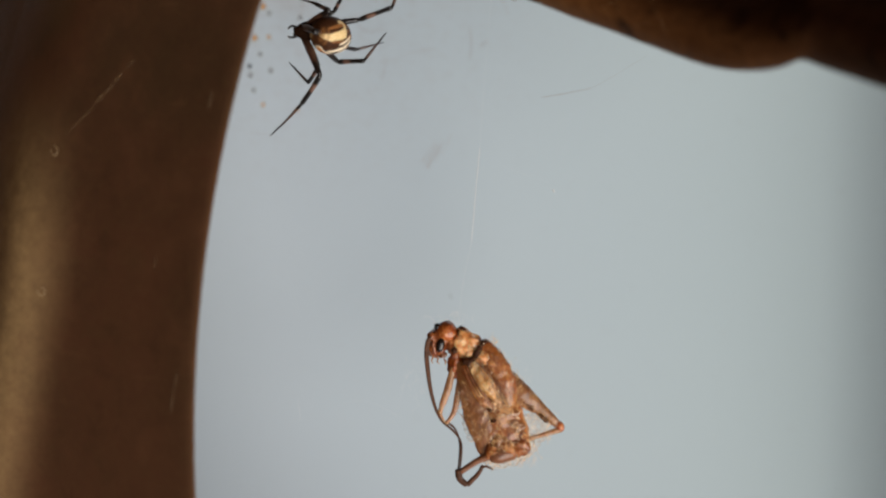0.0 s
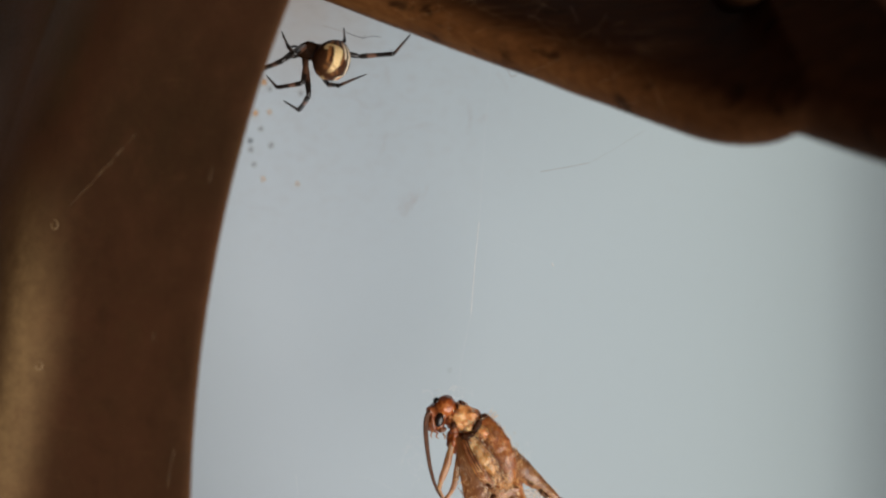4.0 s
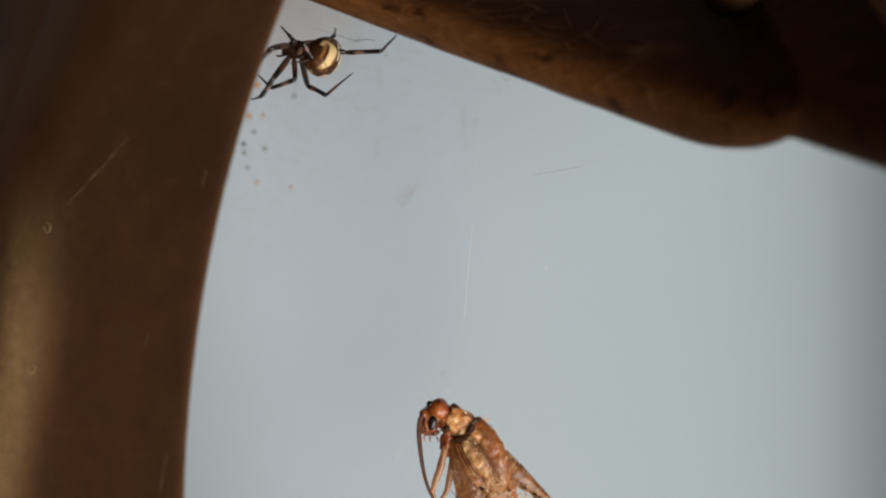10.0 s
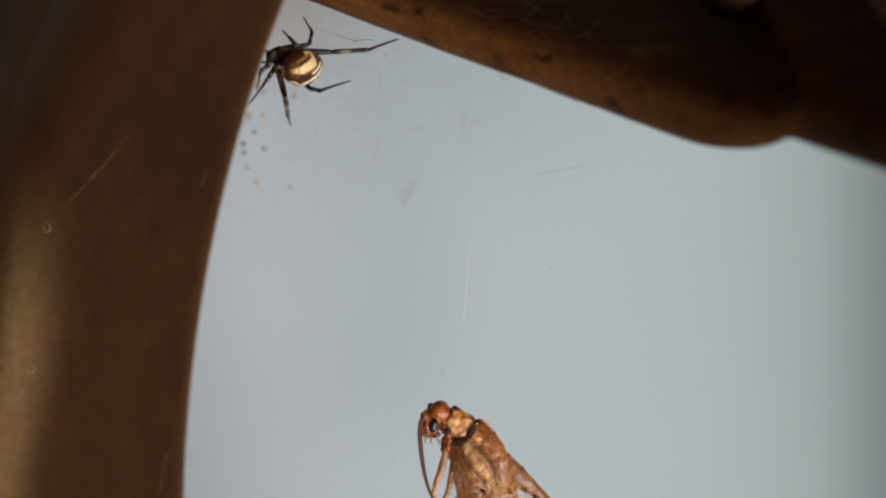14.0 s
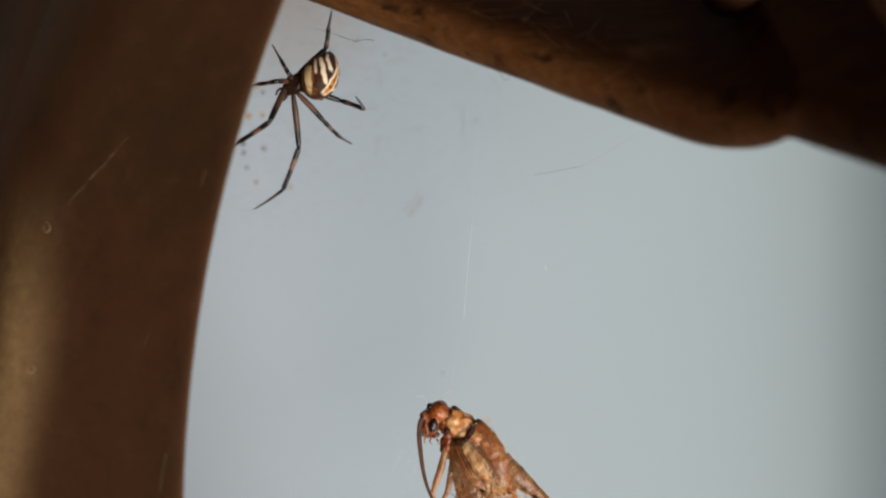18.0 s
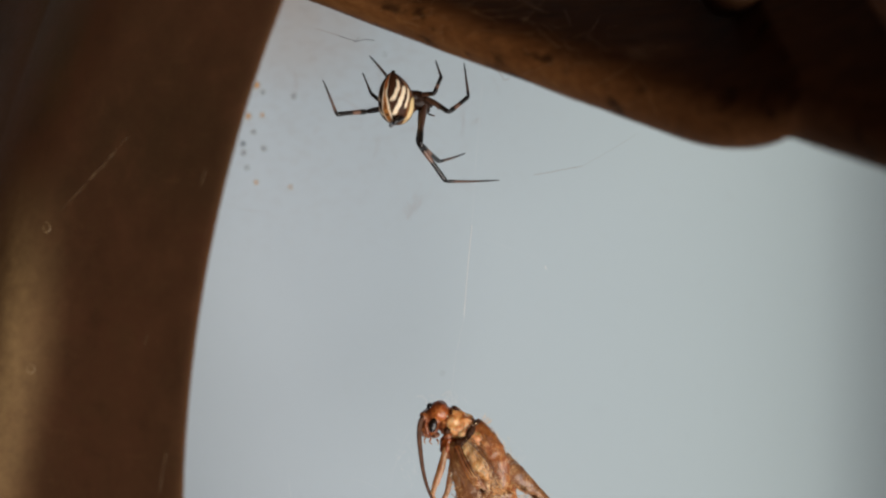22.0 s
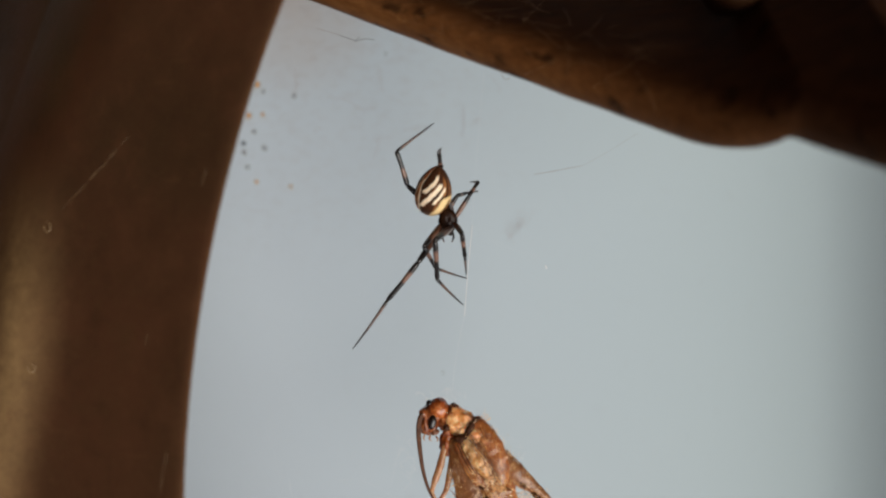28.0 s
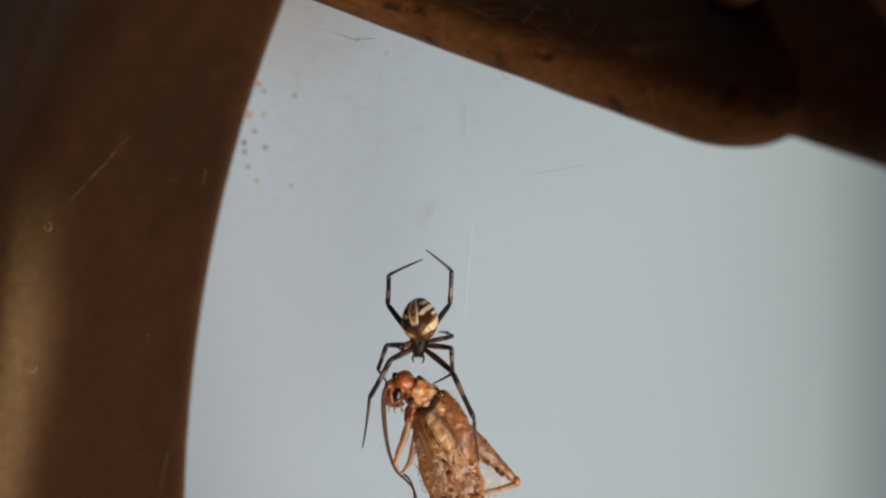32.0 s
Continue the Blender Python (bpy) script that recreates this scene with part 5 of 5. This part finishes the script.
stance(14, (538, 117, 26, -54, 114, 8), (495, 98, 180),
       a1=(478, 112, 462, 125, 455, 160), a2=(525, 80, 515, 68, 500, 52), a3=(562, 75, 553, 55, 537, 28), a4=(610, 92, 660, 87, 707, 68),
       b1=(506, 175, 510, 205, 515, 222), b2=(480, 130, 470, 145, 440, 185), b3=(500, 118, 505, 122, 510, 118), b4=(550, 157, 567, 160, 622, 142))
stance(14.5, (541, 92, 26, -52, 112, 8), (490, 88, 180),
       a1=(475, 125, 465, 150, 455, 155), a2=(522, 65, 515, 58, 497, 42), a3=(548, 62, 540, 45, 515, 12), a4=(590, 67, 655, 63, 715, 60),
       b1=(477, 205, 476, 265, 475, 375), b2=(472, 130, 465, 148, 448, 155), b3=(500, 100, 505, 105, 510, 100), b4=(548, 158, 577, 170, 617, 140))
stance(16.5, (534, 105, 58, -32, 56, 8), (483, 122, 190),
       a1=(463, 160, 450, 175, 435, 178), a2=(470, 125, 455, 140, 445, 160), a3=(485, 92, 480, 75, 475, 50), a4=(560, 85, 568, 60, 585, 15),
       b1=(508, 212, 470, 285, 400, 302), b2=(509, 193, 505, 210, 465, 215), b3=(515, 145, 525, 152, 520, 148), b4=(560, 157, 600, 177, 590, 150))
stance(17.5, (538, 110, 58, -32, 56, 8), (475, 128, 190),
       a1=(463, 160, 450, 175, 435, 178), a2=(470, 130, 455, 140, 445, 160), a3=(487, 100, 482, 85, 475, 55), a4=(560, 85, 568, 60, 585, 15),
       b1=(507, 220, 467, 292, 400, 310), b2=(508, 195, 500, 222, 465, 215), b3=(520, 152, 528, 158, 522, 153), b4=(565, 165, 605, 182, 595, 153))
stance(18, (570, 132, 68, -18, 57, 14), (520, 150, 215),
       a1=(478, 215, 425, 250, 405, 262), a2=(490, 143, 460, 148, 445, 150), a3=(512, 130, 498, 105, 483, 78), a4=(578, 85, 582, 50, 588, 17),
       b1=(530, 262, 502, 335, 450, 370), b2=(575, 215, 600, 240, 625, 255), b3=(560, 165, 570, 175, 563, 170), b4=(605, 178, 645, 192, 630, 170))
stance(18.5, (590, 126, 88, 10, 18, 22), (548, 160, 245),
       a1=(500, 245, 445, 292, 402, 297), a2=(498, 193, 472, 203, 468, 182), a3=(530, 148, 515, 140, 514, 125), a4=(563, 110, 572, 78, 592, 17),
       b1=(612, 240, 655, 265, 700, 268), b2=(575, 178, 585, 183, 578, 175), b3=(600, 162, 607, 160, 598, 155), b4=(650, 155, 682, 162, 655, 160))
stance(19, (587, 120, 88, 15, 0, 28), (577, 165, 265),
       a1=(525, 245, 463, 298, 405, 293), a2=(530, 207, 500, 217, 478, 207), a3=(533, 165, 508, 150, 502, 118), a4=(545, 137, 550, 80, 590, 17),
       b1=(645, 225, 695, 278, 735, 298), b2=(648, 172, 640, 180, 592, 178), b3=(628, 147, 635, 122, 615, 113), b4=(638, 148, 682, 100, 690, 57))
stance(19.5, (606, 154, 99, 15, -3, 28), (600, 193, 270),
       a1=(568, 285, 523, 345, 430, 355), a2=(545, 225, 517, 232, 512, 197), a3=(540, 171, 533, 158, 552, 133), a4=(572, 155, 558, 88, 592, 18),
       b1=(670, 235, 702, 250, 704, 217), b2=(667, 192, 650, 190, 640, 185), b3=(635, 180, 645, 178, 640, 170), b4=(660, 185, 690, 140, 667, 60))
stance(20, (634, 176, 108, 15, -6, 28), (638, 205, 280),
       a1=(600, 305, 550, 360, 452, 358), a2=(587, 255, 558, 262, 520, 247), a3=(572, 202, 566, 198, 561, 168), a4=(588, 145, 577, 95, 592, 18),
       b1=(725, 235, 765, 239, 722, 200), b2=(682, 160, 675, 150, 650, 155), b3=(690, 185, 692, 155, 677, 117), b4=(697, 187, 710, 140, 668, 65))
stance(20.5, (645, 194, 116, 15, -10, 26), (662, 200, 300),
       a1=(655, 285, 637, 322, 595, 378), a2=(634, 270, 612, 278, 572, 257), a3=(620, 243, 594, 235, 577, 198), a4=(620, 253, 557, 238, 525, 172),
       b1=(750, 238, 793, 240, 735, 202), b2=(728, 187, 722, 180, 690, 188), b3=(698, 175, 693, 142, 657, 115), b4=(703, 172, 709, 138, 670, 65))
stance(21, (668, 191, 110, 15, -18, 20), (704, 183, 335),
       a1=(703, 290, 702, 338, 662, 340), a2=(675, 215, 680, 200, 670, 190), a3=(632, 217, 622, 195, 620, 155), a4=(643, 251, 592, 239, 577, 155),
       b1=(752, 250, 800, 265, 745, 200), b2=(757, 155, 778, 125, 787, 72), b3=(727, 182, 727, 148, 692, 132), b4=(710, 172, 705, 130, 672, 55))
stance(21.5, (683, 200, 102, 15, -28, 18), (722, 188, 340),
       a1=(735, 272, 768, 312, 797, 330), a2=(690, 215, 700, 200, 695, 190), a3=(652, 205, 648, 180, 680, 142), a4=(628, 228, 582, 230, 574, 157),
       b1=(738, 270, 800, 318, 895, 302), b2=(795, 185, 812, 145, 787, 95), b3=(735, 165, 725, 140, 692, 107), b4=(705, 170, 698, 150, 670, 72))
stance(22, (701, 174, 98, 15, -36, 18), (742, 178, 330),
       a1=(745, 255, 778, 285, 825, 270), a2=(700, 215, 692, 222, 700, 205), a3=(668, 185, 658, 165, 643, 128), a4=(650, 197, 597, 202, 572, 140),
       b1=(740, 250, 790, 320, 885, 318), b2=(795, 198, 830, 170, 822, 110), b3=(770, 165, 782, 135, 772, 105), b4=(720, 160, 690, 140, 655, 98))
stance(22.5, (696, 200, 101, 15, -34, 20), (728, 195, 320),
       a1=(722, 295, 768, 318, 822, 272), a2=(690, 240, 680, 260, 685, 250), a3=(660, 195, 655, 205, 675, 235), a4=(635, 200, 587, 188, 551, 140),
       b1=(770, 310, 810, 350, 890, 370), b2=(795, 215, 818, 200, 816, 178), b3=(765, 178, 775, 145, 771, 100), b4=(712, 172, 690, 145, 651, 102))
stance(23, (711, 222, 101, 15, -30, 22), (740, 217, 310),
       a1=(724, 308, 760, 330, 825, 268), a2=(692, 280, 680, 275, 682, 250), a3=(668, 228, 652, 205, 668, 167), a4=(695, 282, 643, 268, 630, 187),
       b1=(793, 287, 830, 315, 880, 340), b2=(800, 242, 825, 225, 808, 182), b3=(770, 222, 775, 195, 748, 168), b4=(722, 172, 698, 138, 653, 88))
stance(23.5, (735, 210, 97, 15, -26, 22), (771, 222, 300),
       a1=(747, 322, 778, 347, 827, 268), a2=(715, 280, 706, 293, 704, 262), a3=(695, 222, 698, 200, 718, 150), a4=(722, 280, 670, 283, 652, 200),
       b1=(815, 320, 842, 372, 848, 375), b2=(815, 260, 840, 255, 842, 238), b3=(795, 215, 792, 180, 750, 172), b4=(772, 212, 767, 180, 728, 115))
stance(24, (737, 206, 78, 14, -24, 22), (752, 245, 275),
       a1=(700, 330, 655, 388, 580, 456), a2=(715, 275, 705, 270, 740, 250), a3=(693, 233, 686, 202, 710, 180), a4=(702, 275, 651, 267, 640, 183),
       b1=(800, 335, 828, 380, 847, 374), b2=(812, 278, 824, 288, 820, 268), b3=(793, 215, 792, 183, 760, 172), b4=(765, 195, 750, 155, 727, 115))
stance(24.5, (744, 238, 86, 14, -20, 22), (765, 275, 280),
       a1=(750, 355, 743, 390, 720, 423), a2=(737, 300, 750, 302, 775, 287), a3=(698, 248, 687, 220, 710, 175), a4=(712, 302, 664, 297, 652, 215),
       b1=(818, 355, 850, 400, 849, 373), b2=(818, 293, 842, 299, 815, 268), b3=(812, 232, 817, 205, 813, 180), b4=(783, 230, 775, 185, 729, 115))
stance(25, (777, 244, 90, 12, -16, 22), (802, 268, 275),
       a1=(758, 355, 735, 430, 690, 525), a2=(743, 305, 745, 318, 763, 322), a3=(748, 240, 746, 215, 756, 177), a4=(722, 285, 677, 285, 651, 215),
       b1=(822, 350, 847, 410, 850, 373), b2=(838, 305, 870, 332, 887, 313), b3=(838, 245, 842, 215, 811, 199), b4=(810, 225, 785, 178, 733, 114))
stance(25.5, (770, 245, 93, 12, -18, 22), (800, 265, 275),
       a1=(788, 330, 800, 340, 847, 326), a2=(740, 288, 733, 295, 742, 285), a3=(723, 250, 724, 230, 750, 215), a4=(708, 268, 695, 225, 761, 172),
       b1=(797, 345, 822, 411, 848, 376), b2=(822, 320, 837, 340, 820, 335), b3=(825, 255, 832, 225, 810, 195), b4=(807, 250, 808, 212, 793, 132))
stance(27.5, (765, 311, 78, 24, -56, 14), (785, 372, 275),
       a1=(770, 415, 775, 490, 820, 540), a2=(815, 427, 840, 435, 887, 440), a3=(785, 320, 800, 305, 828, 302), a4=(712, 318, 692, 252, 763, 217),
       b1=(790, 450, 803, 520, 822, 570), b2=(823, 415, 845, 440, 887, 475), b3=(835, 325, 845, 315, 825, 322), b4=(773, 275, 765, 248, 761, 170))
stance(28, (768, 337, 78, 24, -56, 14), (793, 392, 270),
       a1=(740, 465, 687, 530, 624, 618), a2=(750, 437, 772, 475, 827, 493), a3=(810, 345, 825, 342, 847, 338), a4=(717, 325, 702, 268, 770, 217),
       b1=(770, 425, 774, 495, 820, 540), b2=(818, 415, 823, 455, 825, 487), b3=(838, 335, 847, 322, 833, 322), b4=(775, 285, 777, 270, 780, 263))
stance(28.5, (773, 361, 80, 8, -54, 14), (791, 415, 270),
       a1=(728, 465, 700, 540, 712, 638), a2=(738, 450, 760, 487, 823, 492), a3=(800, 395, 815, 395, 842, 392), a4=(720, 345, 717, 283, 770, 217),
       b1=(778, 490, 765, 545, 757, 645), b2=(832, 430, 840, 465, 822, 485), b3=(850, 385, 857, 395, 840, 412), b4=(780, 325, 773, 280, 772, 237))
stance(29, (777, 386, 82, -16, -50, 14), (791, 432, 270),
       a1=(740, 515, 747, 595, 800, 680), a2=(737, 465, 760, 500, 825, 492), a3=(763, 430, 770, 435, 775, 440), a4=(735, 425, 700, 390, 745, 355),
       b1=(787, 520, 785, 550, 793, 650), b2=(858, 460, 903, 485, 955, 507), b3=(838, 393, 855, 392, 858, 402), b4=(788, 345, 775, 292, 770, 237))
stance(29.5, (770, 449, 82, -22, -48, 14), (788, 502, 270),
       a1=(703, 550, 710, 630, 797, 682), a2=(722, 535, 728, 567, 780, 602), a3=(748, 490, 755, 492, 765, 495), a4=(728, 438, 760, 400, 842, 400),
       b1=(768, 555, 768, 575, 780, 600), b2=(842, 540, 870, 580, 900, 627), b3=(840, 465, 848, 472, 827, 487), b4=(787, 395, 778, 345, 770, 280))
stance(30, (767, 525, 84, -26, -46, 14), (779, 580, 270),
       a1=(685, 590, 700, 672, 803, 683), a2=(738, 635, 742, 675, 757, 712), a3=(790, 560, 805, 558, 820, 557), a4=(755, 485, 778, 445, 845, 402),
       b1=(745, 665, 725, 715, 702, 812), b2=(818, 600, 833, 655, 857, 712), b3=(832, 565, 838, 580, 818, 602), b4=(778, 465, 773, 418, 772, 355))
stance(30.5, (764, 541, 84, -34, -38, 14), (776, 597, 265),
       a1=(695, 625, 665, 680, 653, 775), a2=(715, 632, 720, 672, 760, 710), a3=(735, 603, 740, 620, 760, 675), a4=(783, 490, 797, 460, 847, 401),
       b1=(785, 625, 790, 640, 817, 675), b2=(822, 635, 828, 672, 825, 722), b3=(820, 565, 835, 577, 818, 597), b4=(785, 480, 778, 440, 773, 382))
stance(31, (762, 564, 84, -45, -27, 16), (772, 620, 268),
       a1=(705, 665, 680, 735, 678, 838), a2=(700, 640, 702, 680, 745, 707), a3=(713, 625, 718, 650, 730, 700), a4=(725, 590, 683, 550, 714, 517),
       b1=(827, 680, 868, 740, 932, 822), b2=(822, 635, 832, 685, 810, 720), b3=(820, 592, 825, 585, 815, 590), b4=(800, 520, 797, 460, 773, 402))
stance(31.5, (745, 570, 88, -47, -23, 16), (755, 622, 268),
       a1=(680, 645, 653, 715, 663, 812), a2=(690, 650, 688, 690, 697, 763), a3=(702, 622, 705, 630, 755, 662), a4=(690, 545, 696, 485, 758, 437),
       b1=(805, 690, 850, 745, 905, 822), b2=(805, 625, 815, 668, 797, 707), b3=(800, 590, 808, 583, 800, 588), b4=(787, 530, 784, 470, 762, 420))
stance(32, (742, 564, 90, -50, -21, 16), (740, 610, 268),
       a1=(690, 638, 653, 705, 640, 795), a2=(683, 612, 668, 655, 690, 685), a3=(705, 615, 715, 622, 725, 620), a4=(685, 540, 687, 488, 748, 460),
       b1=(800, 660, 838, 742, 846, 820), b2=(798, 617, 800, 662, 760, 683), b3=(800, 597, 790, 590, 775, 588), b4=(795, 540, 798, 480, 752, 443))


def blend(t):
    """The stance at t, eased between its neighbours."""
    ts = [x[0] for x in STANCES]
    k = max(i for i in range(len(ts)) if ts[i] <= t + 1e-6)
    j = min(k + 1, len(ts) - 1)
    f = 0.0 if j == k else (t - ts[k]) / (ts[j] - ts[k])
    if ts[j] - ts[k] > 3:
        f = min(1.0, f * (ts[j] - ts[k]) / 1.6)
    f = f * 0.5 + f * f * (3 - 2 * f) * 0.5

    def mid(a, b):
        return [x + (y - x) * f for x, y in zip(a, b)]

    def mid_angle(a, b):
        return a + ((b - a + 180) % 360 - 180) * f

    a, b = STANCES[k], STANCES[j]
    ab = mid(a[1], b[1])
    ab[2] = mid_angle(a[1][2], b[1][2])
    body = mid(a[2], b[2])
    body[2] = mid_angle(a[2][2], b[2][2])
    return ab, body, {n: mid(a[3][n], b[3][n]) for n in LEG_NAMES}


def image_dir(deg, lean=0.0):
    a, e = radians(deg), radians(lean)
    return Vector((math.cos(a) * math.cos(e), -math.sin(e), math.sin(a) * math.cos(e)))


def frame_of(x, y, z, origin):
    m = Matrix((x, y, z)).transposed().to_4x4()
    m.translation = origin
    return m


def reach(start, u, v, length, sign):
    """Place at that length from start on the line of sight through (u, v), nearer or farther."""
    d = at(u, v).normalized()
    along = start.dot(d)
    gap2 = (start - d * along).length_squared
    if gap2 >= length * length:
        near = d * along
        return start + (near - start).normalized() * length
    return d * (along - sign * math.sqrt(length * length - gap2))


def spider_rows(times):
    rows = {"root": [], "abdomen": []}
    for n in LEG_NAMES:
        for k in range(3):
            rows[n, k] = []
    turned = {}
    for t in times:
        ab, body, legs = blend(t)
        f = image_dir(body[2], -18)
        view = Vector((0, -1, 0))
        d = (view - f * view.dot(f)).normalized()
        root = frame_of(f.cross(d), f, d, at(body[0], body[1], 0))
        inv = root.inverted()
        rows["root"].append((t, BASE @ root))
        tip = image_dir(ab[2], ab[3])
        nrm = (view - tip * view.dot(tip)).normalized()
        side = tip.cross(nrm)
        dorsal = nrm * math.cos(radians(ab[4])) + side * math.sin(radians(ab[4]))
        rows["abdomen"].append((t, inv @ frame_of(dorsal.cross(tip), dorsal, tip, at(ab[0], ab[1], ab[5]))))
        for n in LEG_NAMES:
            k = int(n[1])
            lens = [x * STEP for x in LEG_LENGTHS[k]]
            g = legs[n]
            p0 = root @ coxa(n)
            p1 = reach(p0, g[0], g[1], lens[0], 1 if k != 4 else -1)
            p2 = reach(p1, g[2], g[3], lens[1], -1 if k != 4 else 1)
            p3 = reach(p2, g[4], g[5], lens[2], -1 if k != 4 else 1)
            mats = []
            for i, (a, b) in enumerate(((p0, p1), (p1, p2), (p2, p3))):
                way = (b - a).normalized()
                if (n, i) in turned:
                    old_way, old_q = turned[n, i]
                    q = old_way.rotation_difference(way) @ old_q
                else:
                    q = Vector((0, 0, 1)).rotation_difference(way)
                turned[n, i] = (way, q)
                mats.append(Matrix.LocRotScale(a, q, None))
            fem_inv = mats[0].inverted()
            rows[n, 0].append((t, inv @ mats[0]))
            rows[n, 1].append((t, fem_inv @ mats[1]))
            rows[n, 2].append((t, fem_inv @ mats[2]))
    return rows


def motions():
    times = [i / 10 for i in range(0, 56)] + [6, 7, 8, 9, 10, 11, 12, 13] + [i / 10 for i in range(133, 321)]
    rows = spider_rows(times)
    walk(spider_root, rows["root"])
    walk(spider_abdomen, rows["abdomen"])
    for n in LEG_NAMES:
        for k in range(3):
            walk(spider_legs[n][k], rows[n, k])

    def shifted(du, dv, turn_deg=0.0):
        return BASE @ Matrix.Translation(CRICKET + Vector((du * STEP, 0, -dv * STEP))) @ Matrix.Rotation(radians(turn_deg), 4, "Y")

    walk(dead_cricket, [(0, shifted(0, 0)), (1, shifted(0, 0)), (8, shifted(0, 0)), (13.3, shifted(-1, 1)), (14, shifted(2, 4)), (16.5, shifted(-1, 2)), (18, shifted(1, 4)),
                        (21, shifted(2, 4)), (23, shifted(0, 4)), (25.5, shifted(1, 5)), (27.5, shifted(1, 1)), (28.5, shifted(-3, -1)), (29, shifted(0, -1)),
                        (29.5, shifted(-3, 1)), (30, shifted(1, 1)), (30.5, shifted(1, -5)), (31, shifted(-14, -8, 0.5)), (31.5, shifted(-28, -21, 1.0)), (32, shifted(-63, -48, 1.8))])
    spots = ((0, 752, 410), (1, 740, 400), (2, 755, 355), (3.5, 712, 365), (6, 715, 363), (8, 720, 350), (8.6, 760, 360), (9, 903, 398), (9.4, 760, 370), (10, 720, 345), (13, 720, 350),
             (14, 722, 340), (16.5, 738, 345), (19, 725, 370), (20, 714, 350), (21, 720, 360), (22.5, 735, 372), (23, 733, 388), (24, 720, 362), (25, 716, 362),
             (26.5, 780, 380), (28, 912, 402), (29, 895, 405), (29.5, 730, 360), (30, 920, 425), (31, 930, 418), (31.5, 912, 425), (32, 752, 382))
    walk(silk_wisp, [(t, BASE @ pose(*at(u, v, DRIFT), 0, 6 * math.sin(t * 2.1), 25 * math.sin(t))) for t, u, v in spots])


motions()
